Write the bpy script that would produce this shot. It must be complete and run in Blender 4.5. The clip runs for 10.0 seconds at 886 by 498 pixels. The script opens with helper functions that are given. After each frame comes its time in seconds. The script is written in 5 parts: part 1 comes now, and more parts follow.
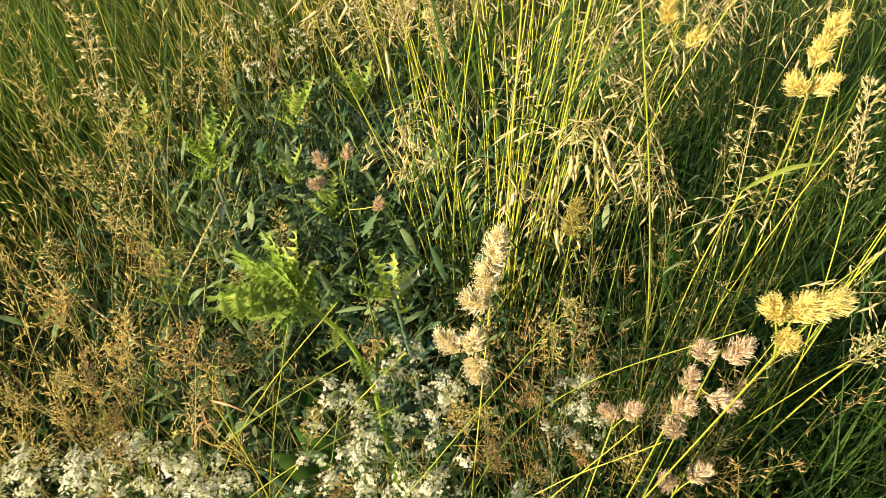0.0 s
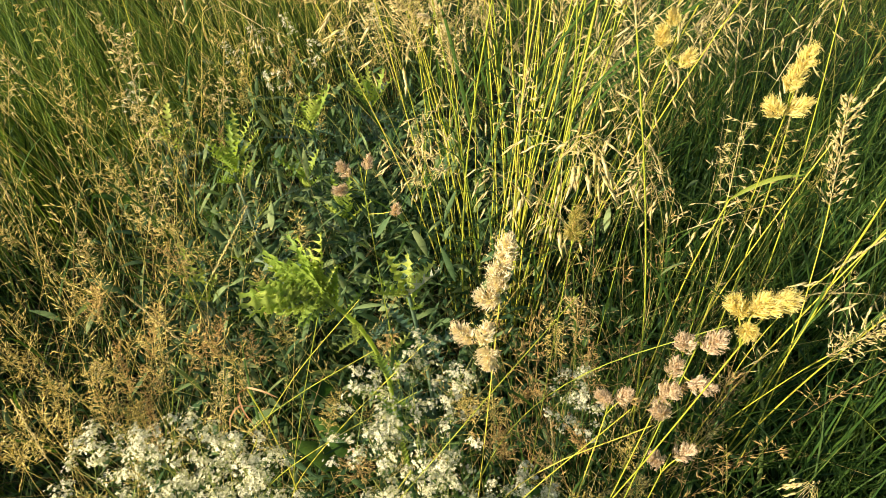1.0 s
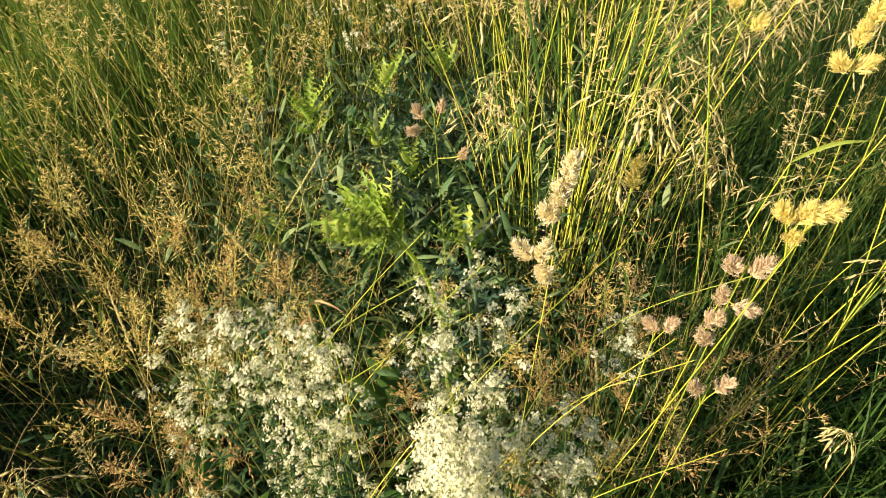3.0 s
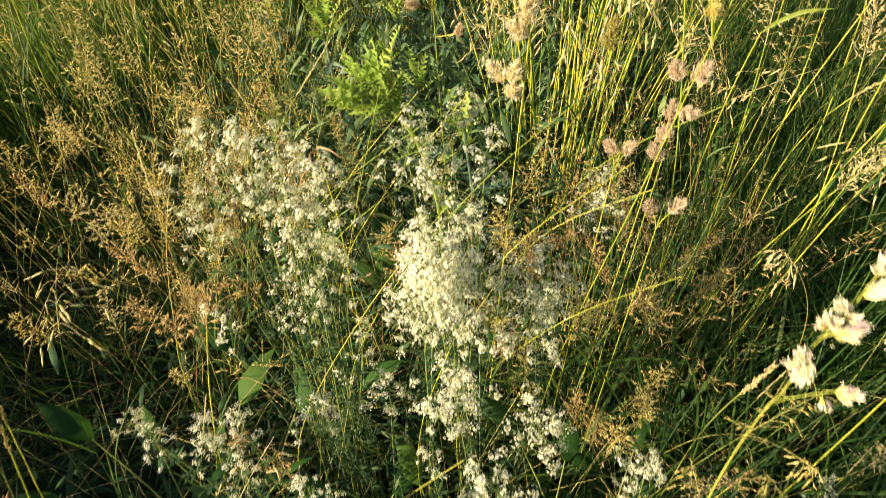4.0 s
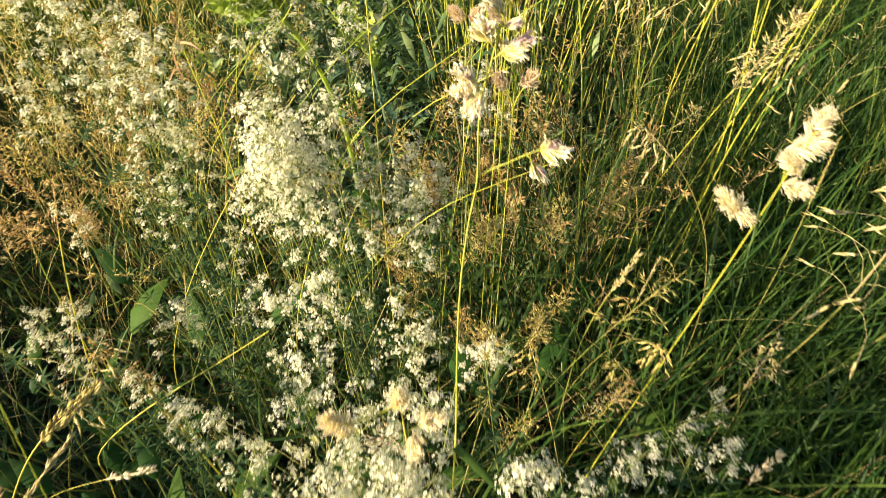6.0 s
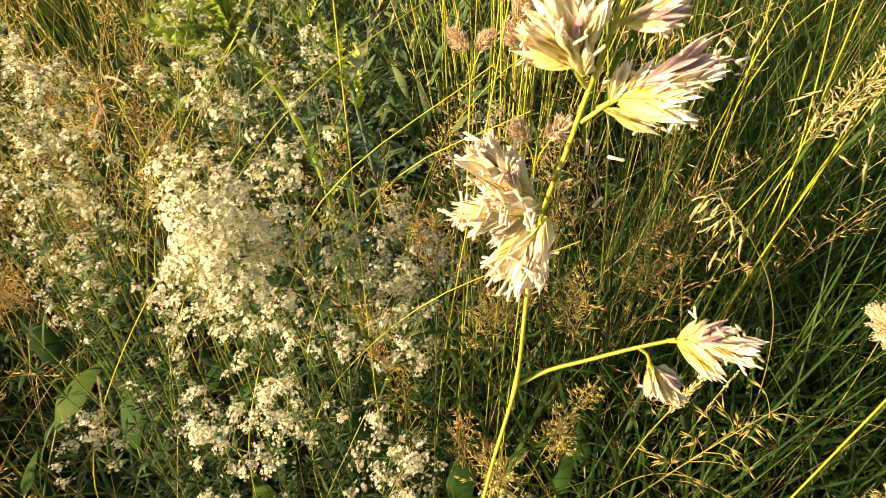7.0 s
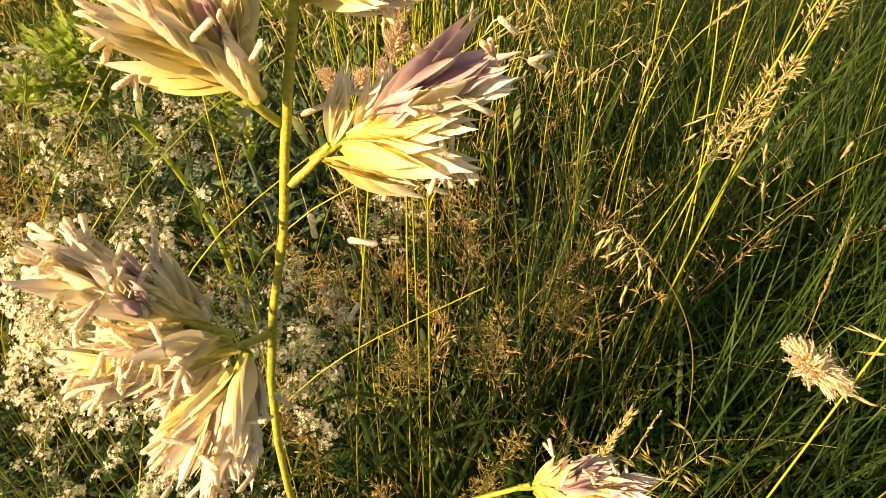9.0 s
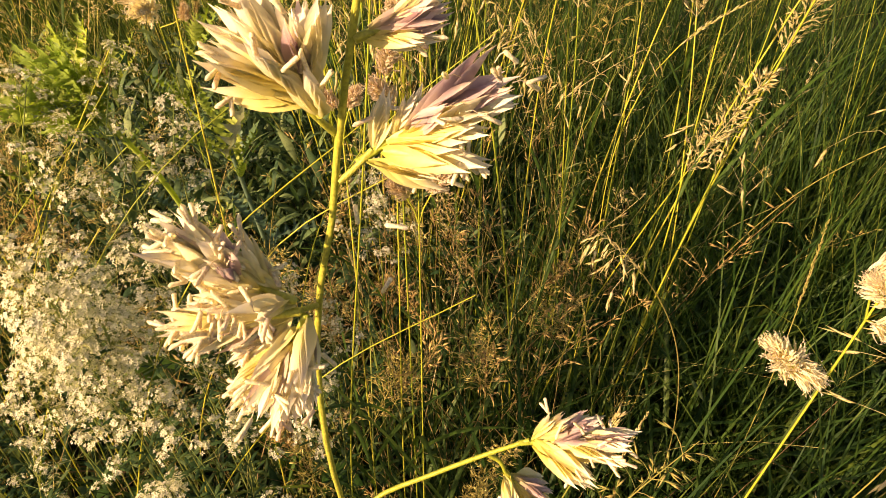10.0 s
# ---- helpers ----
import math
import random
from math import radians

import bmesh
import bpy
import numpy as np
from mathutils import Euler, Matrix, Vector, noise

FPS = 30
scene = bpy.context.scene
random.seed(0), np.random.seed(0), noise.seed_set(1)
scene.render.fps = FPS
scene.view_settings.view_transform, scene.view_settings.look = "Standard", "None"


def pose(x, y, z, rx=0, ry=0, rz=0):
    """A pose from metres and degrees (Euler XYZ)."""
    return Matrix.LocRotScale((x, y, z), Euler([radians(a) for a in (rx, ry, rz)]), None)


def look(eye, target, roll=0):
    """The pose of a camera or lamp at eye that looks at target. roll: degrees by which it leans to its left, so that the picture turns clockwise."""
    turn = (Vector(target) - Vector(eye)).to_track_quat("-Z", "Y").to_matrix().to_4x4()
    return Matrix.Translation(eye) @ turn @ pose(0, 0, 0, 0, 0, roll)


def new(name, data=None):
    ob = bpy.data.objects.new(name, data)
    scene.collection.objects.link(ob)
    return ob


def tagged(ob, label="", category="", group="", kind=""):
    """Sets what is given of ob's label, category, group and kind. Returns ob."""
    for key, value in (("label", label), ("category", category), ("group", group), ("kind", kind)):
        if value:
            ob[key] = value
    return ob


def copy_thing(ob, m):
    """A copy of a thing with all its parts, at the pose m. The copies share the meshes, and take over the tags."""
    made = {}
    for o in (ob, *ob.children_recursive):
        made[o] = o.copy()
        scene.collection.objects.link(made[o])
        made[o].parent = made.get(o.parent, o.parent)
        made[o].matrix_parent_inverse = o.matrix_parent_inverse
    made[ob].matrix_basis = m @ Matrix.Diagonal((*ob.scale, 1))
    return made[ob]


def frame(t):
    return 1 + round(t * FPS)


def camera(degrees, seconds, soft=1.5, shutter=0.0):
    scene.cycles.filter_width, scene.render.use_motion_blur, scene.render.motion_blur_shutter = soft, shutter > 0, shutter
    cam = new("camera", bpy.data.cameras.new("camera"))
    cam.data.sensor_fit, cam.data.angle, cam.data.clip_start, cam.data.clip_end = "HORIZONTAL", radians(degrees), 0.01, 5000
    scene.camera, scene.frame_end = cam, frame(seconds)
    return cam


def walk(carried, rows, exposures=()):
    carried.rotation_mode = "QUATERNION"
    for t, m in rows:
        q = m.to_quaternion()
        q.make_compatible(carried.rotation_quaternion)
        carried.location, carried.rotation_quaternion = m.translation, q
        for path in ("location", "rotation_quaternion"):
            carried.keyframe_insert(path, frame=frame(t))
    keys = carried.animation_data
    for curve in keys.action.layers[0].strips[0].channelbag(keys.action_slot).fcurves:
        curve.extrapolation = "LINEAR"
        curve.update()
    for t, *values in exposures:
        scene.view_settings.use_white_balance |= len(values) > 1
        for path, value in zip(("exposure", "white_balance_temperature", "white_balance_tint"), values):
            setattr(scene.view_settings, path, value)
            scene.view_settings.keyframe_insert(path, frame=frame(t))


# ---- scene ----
cam = camera(66.0, 10.0, 0.9, 0.3)
PATH = [
    (0, (0.034, 0.026, 1.322), (-0.06, 1.463, -0.066), -0.6),
    (0.5, (0.032, -0.004, 1.357), (-0.058, 1.433, -0.032), -0.5),
    (1, (0.028, -0.023, 1.375), (-0.08, 1.41, -0.016), -0.7),
    (1.5, (0.024, -0.051, 1.381), (-0.107, 1.383, -0.007), -0.6),
    (2, (0.03, -0.075, 1.376), (-0.145, 1.355, -0.011), -0.8),
    (2.2, (0.03, -0.08, 1.377), (-0.161, 1.338, -0.021), -1.0),
    (3.3, (0.024, -0.134, 1.354), (-0.257, 1.26, -0.052), -0.3),
    (3.5, (0.035, -0.162, 1.352), (-0.258, 1.211, -0.072), -0.4),
    (4, (0.099, -0.266, 1.3), (-0.212, 1.082, -0.144), -0.6),
    (4.5, (0.107, -0.386, 1.287), (-0.209, 0.958, -0.16), -0.5),
    (4.6, (0.101, -0.408, 1.276), (-0.223, 0.914, -0.189), -1.5),
    (5, (0.12, -0.471, 1.188), (-0.209, 0.86, -0.269), -0.9),
    (5.5, (0.24, -0.41, 1.162), (-0.088, 0.929, -0.287), -1.0),
    (5.8, (0.282, -0.335, 1.181), (-0.034, 1.015, -0.26), -1.2),
    (6, (0.277, -0.283, 1.176), (-0.058, 1.065, -0.263), -1.2),
    (6.2, (0.256, -0.232, 1.154), (-0.084, 1.131, -0.27), -1.0),
    (7.3, (0.237, -0.097, 1.064), (-0.101, 1.337, -0.289), -0.9),
    (7.5, (0.237, -0.09, 1.06), (-0.082, 1.357, -0.283), -0.7),
    (8, (0.244, -0.084, 1.063), (-0.017, 1.402, -0.25), -0.6),
    (8.5, (0.254, -0.077, 1.058), (0.073, 1.437, -0.237), -0.2),
    (9, (0.254, -0.073, 1.056), (0.109, 1.458, -0.223), -0.1),
    (9.5, (0.251, -0.077, 1.059), (0.123, 1.468, -0.206), -0.2),
    (10, (0.252, -0.087, 1.063), (0.144, 1.473, -0.183), -0.1),
]
walk(cam, [(t, look(eye, target, roll)) for t, eye, target, roll in PATH],
     [(0, 1.37, 6520, 9), (3.4, 1.42, 6520, 9), (4.5, 1.57, 6500, 10), (6.2, 1.64, 6600, 12), (7.4, 1.35, 8200, 26), (8.0, 1.2, 8350, 27), (8.5, 1.08, 8400, 28), (9.0, 1.16, 8500, 28), (9.5, 1.24, 8550, 29), (10.0, 1.12, 8600, 29)])

# ---- light ----
SUN = Vector((-0.72, -0.60, 0.38)).normalized()
world = bpy.data.worlds.new("sky")
scene.world = world
world.use_nodes = True
wn = world.node_tree
sky = wn.nodes.new("ShaderNodeTexSky")
sky.sky_type = "NISHITA"
sky.sun_disc = False
sky.sun_elevation = math.asin(SUN.z)
sky.sun_rotation = math.atan2(SUN.x, SUN.y)
wn.links.new(sky.outputs[0], wn.nodes["Background"].inputs[0])
wn.nodes["Background"].inputs[1].default_value = 0.06
lamp = new("sun", bpy.data.lights.new("sun", "SUN"))
lamp.data.energy = 5.0
lamp.data.angle = radians(0.6)
lamp.data.color = (1.0, 0.82, 0.56)
lamp.matrix_world = look(SUN * 30, (0, 0, 0))


# ---- materials ----
def plant(name, stops, rough=0.5, thin=0.35, grain=90.0, gloss=0.35, by="island", streak=0.25, mottle=14.0):
    """A leaf, straw or petal: colour picked at random per piece, blotches, grain, and light that passes through."""
    m = bpy.data.materials.new(name)
    m.use_nodes = True
    t = m.node_tree
    t.nodes.clear()
    out = t.nodes.new("ShaderNodeOutputMaterial")
    if by == "island":
        pick = t.nodes.new("ShaderNodeNewGeometry").outputs["Random Per Island"]
    else:
        pick = t.nodes.new("ShaderNodeObjectInfo").outputs["Random"]
    where = t.nodes.new("ShaderNodeNewGeometry").outputs["Position"]
    blotch = t.nodes.new("ShaderNodeTexNoise")
    blotch.inputs["Scale"].default_value = mottle
    blotch.inputs["Detail"].default_value = 3
    t.links.new(where, blotch.inputs["Vector"])
    fine = t.nodes.new("ShaderNodeTexNoise")
    fine.inputs["Scale"].default_value = grain * 12
    fine.inputs["Detail"].default_value = 2
    t.links.new(where, fine.inputs["Vector"])
    shift = t.nodes.new("ShaderNodeMath")
    shift.operation = "MULTIPLY_ADD"
    t.links.new(blotch.outputs["Fac"], shift.inputs[0])
    shift.inputs[1].default_value = 0.5
    t.links.new(pick, shift.inputs[2])
    move = t.nodes.new("ShaderNodeMath")
    move.operation = "SUBTRACT"
    t.links.new(shift.outputs[0], move.inputs[0])
    move.inputs[1].default_value = 0.25
    ramp = t.nodes.new("ShaderNodeValToRGB")
    t.links.new(move.outputs[0], ramp.inputs[0])
    while len(ramp.color_ramp.elements) < len(stops):
        ramp.color_ramp.elements.new(0.5)
    for k, c in enumerate(stops):
        ramp.color_ramp.elements[k].position = k / max(1, len(stops) - 1)
        ramp.color_ramp.elements[k].color = (*c, 1)
    tone = t.nodes.new("ShaderNodeMapRange")
    tone.inputs["From Min"].default_value = 0.3
    tone.inputs["From Max"].default_value = 0.7
    tone.inputs["To Min"].default_value = 1 - streak
    tone.inputs["To Max"].default_value = 1 + streak
    t.links.new(fine.outputs["Fac"], tone.inputs["Value"])
    mul = t.nodes.new("ShaderNodeVectorMath")
    mul.operation = "SCALE"
    t.links.new(ramp.outputs[0], mul.inputs[0])
    t.links.new(tone.outputs[0], mul.inputs["Scale"])
    bs = t.nodes.new("ShaderNodeBsdfPrincipled")
    bs.inputs["Roughness"].default_value = rough
    bs.inputs["Specular IOR Level"].default_value = gloss
    t.links.new(mul.outputs[0], bs.inputs["Base Color"])
    bump = t.nodes.new("ShaderNodeBump")
    bump.inputs["Strength"].default_value = 0.3
    bump.inputs["Distance"].default_value = 0.0006
    t.links.new(fine.outputs["Fac"], bump.inputs["Height"])
    t.links.new(bump.outputs[0], bs.inputs["Normal"])
    tr = t.nodes.new("ShaderNodeBsdfTranslucent")
    warm = t.nodes.new("ShaderNodeVectorMath")
    warm.operation = "MULTIPLY"
    warm.inputs[1].default_value = (1.25, 1.2, 0.6)
    t.links.new(mul.outputs[0], warm.inputs[0])
    t.links.new(warm.outputs[0], tr.inputs[0])
    mix = t.nodes.new("ShaderNodeMixShader")
    mix.inputs[0].default_value = thin
    t.links.new(bs.outputs[0], mix.inputs[1])
    t.links.new(tr.outputs[0], mix.inputs[2])
    t.links.new(mix.outputs[0], out.inputs[0])
    return m


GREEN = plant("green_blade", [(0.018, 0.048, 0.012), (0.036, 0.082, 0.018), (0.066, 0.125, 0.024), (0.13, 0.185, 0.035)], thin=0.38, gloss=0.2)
LUSH = plant("lush_blade", [(0.018, 0.055, 0.012), (0.036, 0.088, 0.018), (0.064, 0.128, 0.023), (0.115, 0.18, 0.035)], thin=0.42, gloss=0.2)
BROAD = plant("broad_blade", [(0.03, 0.085, 0.025), (0.05, 0.12, 0.03), (0.08, 0.155, 0.035), (0.13, 0.20, 0.05)], thin=0.4)
LITTER = plant("dead_blade", [(0.05, 0.035, 0.018), (0.12, 0.08, 0.035), (0.24, 0.17, 0.08), (0.36, 0.27, 0.14)], thin=0.2, rough=0.8)
STEM = plant("yellow_stem", [(0.11, 0.17, 0.03), (0.24, 0.29, 0.045), (0.40, 0.40, 0.07), (0.54, 0.46, 0.13)], thin=0.25, rough=0.4)
STEM_OBJ = plant("grass_stem", [(0.26, 0.34, 0.04), (0.46, 0.48, 0.055), (0.60, 0.56, 0.09)], thin=0.25, rough=0.4, by="object")
STEM_GREEN = plant("green_stem", [(0.08, 0.14, 0.025), (0.18, 0.23, 0.04), (0.34, 0.33, 0.08), (0.40, 0.32, 0.12)], thin=0.25, rough=0.5, by="object")
STRAW = plant("straw_spikelet", [(0.46, 0.41, 0.16), (0.64, 0.55, 0.28), (0.76, 0.67, 0.42), (0.56, 0.53, 0.18)], thin=0.4, rough=0.5)
OLIVE = plant("olive_spikelet", [(0.24, 0.26, 0.07), (0.38, 0.36, 0.10), (0.56, 0.48, 0.17), (0.46, 0.33, 0.14)], thin=0.4)
AMBER = plant("amber_spikelet", [(0.40, 0.33, 0.10), (0.60, 0.52, 0.17), (0.82, 0.73, 0.33), (0.46, 0.37, 0.12)], thin=0.4)
COPPER = plant("copper_spikelet", [(0.46, 0.24, 0.12), (0.58, 0.34, 0.18), (0.66, 0.46, 0.24), (0.62, 0.50, 0.26)], thin=0.4)
RUSSET = plant("russet_spikelet", [(0.34, 0.22, 0.09), (0.48, 0.34, 0.14), (0.60, 0.45, 0.18), (0.58, 0.48, 0.20)], thin=0.35)
HEAD = plant("cocksfoot_spikelet", [(0.70, 0.61, 0.45), (0.80, 0.74, 0.57), (0.84, 0.80, 0.65), (0.72, 0.60, 0.49)], thin=0.4, rough=0.6)
DUSK = plant("dusky_spikelet", [(0.50, 0.40, 0.30), (0.64, 0.53, 0.40), (0.72, 0.61, 0.47), (0.56, 0.42, 0.35)], thin=0.4, rough=0.6)
GOLD = plant("golden_spikelet", [(0.64, 0.56, 0.18), (0.76, 0.68, 0.28), (0.80, 0.72, 0.38), (0.68, 0.60, 0.20)], thin=0.45, rough=0.6)
ANTHER = plant("anther", [(0.82, 0.75, 0.56), (0.86, 0.80, 0.62), (0.82, 0.68, 0.54)], thin=0.3, rough=0.6, grain=300)
NEARSTEM = plant("cocksfoot_stem", [(0.34, 0.40, 0.05), (0.42, 0.44, 0.06), (0.48, 0.46, 0.09)], thin=0.2, rough=0.4, grain=200, by="object")
PETAL = plant("bedstraw_petal", [(0.62, 0.63, 0.48), (0.74, 0.73, 0.60), (0.80, 0.78, 0.68)], thin=0.4, rough=0.6, streak=0.08)
TWIG = plant("bedstraw_twig", [(0.16, 0.24, 0.06), (0.26, 0.32, 0.08), (0.34, 0.36, 0.12)], thin=0.25)
THISTLE = plant("thistle_leaf", [(0.20, 0.32, 0.055), (0.34, 0.46, 0.08), (0.48, 0.56, 0.13)], thin=0.5, by="object", mottle=40)
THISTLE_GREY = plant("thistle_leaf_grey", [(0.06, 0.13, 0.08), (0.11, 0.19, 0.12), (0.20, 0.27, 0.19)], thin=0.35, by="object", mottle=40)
DOCK = plant("dock_leaf", [(0.025, 0.075, 0.018), (0.045, 0.115, 0.024), (0.09, 0.17, 0.03)], thin=0.45, rough=0.6, gloss=0.12, by="object", mottle=30)
HERB = plant("herb_leaf", [(0.018, 0.050, 0.021), (0.034, 0.082, 0.030), (0.07, 0.13, 0.046), (0.14, 0.20, 0.085)], thin=0.3, rough=0.6, gloss=0.15)
# Lighter copy of the green blade: sun on the back grass put into colour.
SUNLIT_GREEN = plant("sunlit_blade", [(0.05, 0.10, 0.018), (0.092, 0.165, 0.026), (0.155, 0.23, 0.036), (0.25, 0.31, 0.06)], thin=0.4, gloss=0.2)
# Silver-grey leaf colour, raised further to paint in the light it catches.
THISTLE_SILVER_LIT = plant("thistle_leaf_silver", [(0.30, 0.36, 0.26), (0.42, 0.47, 0.36), (0.52, 0.55, 0.44)], thin=0.3, by="object", mottle=40)
DEADLEAF = plant("withered_leaf", [(0.16, 0.08, 0.04), (0.28, 0.15, 0.07), (0.38, 0.23, 0.11), (0.46, 0.31, 0.17)], thin=0.3, rough=0.7, by="object", mottle=60)
OCHRE = plant("ochre_leaf", [(0.50, 0.34, 0.05), (0.68, 0.48, 0.10), (0.76, 0.60, 0.22)], thin=0.45, rough=0.6, by="object", mottle=50)
HERB_PALE = plant("pale_herb_leaf", [(0.045, 0.10, 0.046), (0.09, 0.16, 0.068), (0.15, 0.23, 0.095), (0.25, 0.32, 0.14)], thin=0.35, rough=0.6, gloss=0.15, mottle=30)
LEANSTEM = plant("leaning_stem", [(0.06, 0.11, 0.02), (0.12, 0.18, 0.03), (0.22, 0.27, 0.045), (0.35, 0.36, 0.08)], thin=0.3, rough=0.45)
DRYSTEM = plant("dry_stem", [(0.22, 0.14, 0.07), (0.36, 0.27, 0.10), (0.50, 0.43, 0.15), (0.56, 0.52, 0.20)], thin=0.2, rough=0.6)


def soil_material():
    m = bpy.data.materials.new("soil")
    m.use_nodes = True
    t = m.node_tree
    bs = t.nodes["Principled BSDF"]
    where = t.nodes.new("ShaderNodeNewGeometry").outputs["Position"]
    big = t.nodes.new("ShaderNodeTexNoise")
    big.inputs["Scale"].default_value = 2.5
    big.inputs["Detail"].default_value = 8
    small = t.nodes.new("ShaderNodeTexNoise")
    small.inputs["Scale"].default_value = 70
    small.inputs["Detail"].default_value = 6
    for n in (big, small):
        t.links.new(where, n.inputs["Vector"])
    ramp = t.nodes.new("ShaderNodeValToRGB")
    ramp.color_ramp.elements[0].position = 0.35
    ramp.color_ramp.elements[0].color = (0.030, 0.022, 0.013, 1)
    ramp.color_ramp.elements[1].position = 0.65
    ramp.color_ramp.elements[1].color = (0.045, 0.075, 0.02, 1)
    add = t.nodes.new("ShaderNodeMath")
    add.operation = "MULTIPLY_ADD"
    add.inputs[1].default_value = 0.5
    half = t.nodes.new("ShaderNodeMath")
    half.operation = "MULTIPLY"
    half.inputs[1].default_value = 0.5
    t.links.new(big.outputs["Fac"], half.inputs[0])
    t.links.new(small.outputs["Fac"], add.inputs[0])
    t.links.new(half.outputs[0], add.inputs[2])
    t.links.new(add.outputs[0], ramp.inputs[0])
    t.links.new(ramp.outputs[0], bs.inputs["Base Color"])
    bs.inputs["Roughness"].default_value = 0.95
    bump = t.nodes.new("ShaderNodeBump")
    bump.inputs["Distance"].default_value = 0.02
    t.links.new(small.outputs["Fac"], bump.inputs["Height"])
    t.links.new(bump.outputs[0], bs.inputs["Normal"])
    return m


SOIL = soil_material()


def lemma_material(name="lemma", stops=((0.60, 0.56, 0.16), (0.84, 0.77, 0.40), (0.88, 0.82, 0.57), (0.90, 0.84, 0.68)), blush=(0.80, 0.8)):
    """Spikelet scales: yellow-green at the foot, cream in the middle, flushed pink and purple at the tip, some more than others."""
    m = bpy.data.materials.new(name)
    m.use_nodes = True
    t = m.node_tree
    t.nodes.clear()
    out = t.nodes.new("ShaderNodeOutputMaterial")
    along = t.nodes.new("ShaderNodeSeparateXYZ")
    t.links.new(t.nodes.new("ShaderNodeTexCoord").outputs["Generated"], along.inputs[0])
    where = t.nodes.new("ShaderNodeNewGeometry")
    fine = t.nodes.new("ShaderNodeTexNoise")
    fine.inputs["Scale"].default_value = 900
    fine.inputs["Detail"].default_value = 4
    t.links.new(where.outputs["Position"], fine.inputs["Vector"])
    wob = t.nodes.new("ShaderNodeMath")
    wob.operation = "MULTIPLY_ADD"
    t.links.new(fine.outputs["Fac"], wob.inputs[0])
    wob.inputs[1].default_value = 0.4
    t.links.new(along.outputs["Z"], wob.inputs[2])
    ramp = t.nodes.new("ShaderNodeValToRGB")
    ramp.color_ramp.elements.new(0.4)
    ramp.color_ramp.elements.new(0.8)
    for e, p, c in zip(ramp.color_ramp.elements, (0.15, 0.45, 0.85, 1.15), stops):
        e.position = min(p, 1.0)
        e.color = (*c, 1)
    t.links.new(wob.outputs[0], ramp.inputs[0])
    flush = t.nodes.new("ShaderNodeMapRange")
    flush.inputs["From Min"].default_value = blush[0]
    flush.inputs["From Max"].default_value = 1.0
    flush.inputs["To Max"].default_value = blush[1]
    pick = t.nodes.new("ShaderNodeMath")
    pick.operation = "MULTIPLY_ADD"
    t.links.new(t.nodes.new("ShaderNodeObjectInfo").outputs["Random"], pick.inputs[0])
    pick.inputs[1].default_value = 0.6
    half = t.nodes.new("ShaderNodeMath")
    half.operation = "MULTIPLY"
    half.inputs[1].default_value = 0.4
    t.links.new(where.outputs["Random Per Island"], half.inputs[0])
    t.links.new(half.outputs[0], pick.inputs[2])
    t.links.new(pick.outputs[0], flush.inputs["Value"])
    mix = t.nodes.new("ShaderNodeMix")
    mix.data_type = "RGBA"
    t.links.new(flush.outputs[0], mix.inputs[0])
    t.links.new(ramp.outputs[0], mix.inputs[6])
    mix.inputs[7].default_value = (0.42, 0.27, 0.33, 1)
    bs = t.nodes.new("ShaderNodeBsdfPrincipled")
    bs.inputs["Roughness"].default_value = 0.42
    bs.inputs["Specular IOR Level"].default_value = 0.4
    t.links.new(mix.outputs[2], bs.inputs["Base Color"])
    bump = t.nodes.new("ShaderNodeBump")
    bump.inputs["Strength"].default_value = 0.25
    bump.inputs["Distance"].default_value = 0.0003
    t.links.new(fine.outputs["Fac"], bump.inputs["Height"])
    t.links.new(bump.outputs[0], bs.inputs["Normal"])
    tr = t.nodes.new("ShaderNodeBsdfTranslucent")
    t.links.new(mix.outputs[2], tr.inputs[0])
    both = t.nodes.new("ShaderNodeMixShader")
    both.inputs[0].default_value = 0.33
    t.links.new(bs.outputs[0], both.inputs[1])
    t.links.new(tr.outputs[0], both.inputs[2])
    t.links.new(both.outputs[0], out.inputs[0])
    return m


LEMMA = lemma_material()
LEMMA_YELLOW = lemma_material("lemma_yellow", ((0.56, 0.56, 0.10), (0.84, 0.74, 0.26), (0.88, 0.79, 0.40), (0.90, 0.82, 0.58)), (0.90, 0.6))
LEMMA_PURPLE = lemma_material("lemma_purple", ((0.62, 0.56, 0.20), (0.64, 0.50, 0.40), (0.56, 0.41, 0.43), (0.74, 0.60, 0.54)), (0.75, 0.6))


# ---- mesh building ----
def unit(a):
    return a / np.maximum(np.linalg.norm(a, axis=-1, keepdims=True), 1e-9)


def arr(*v):
    return np.array(v, float)


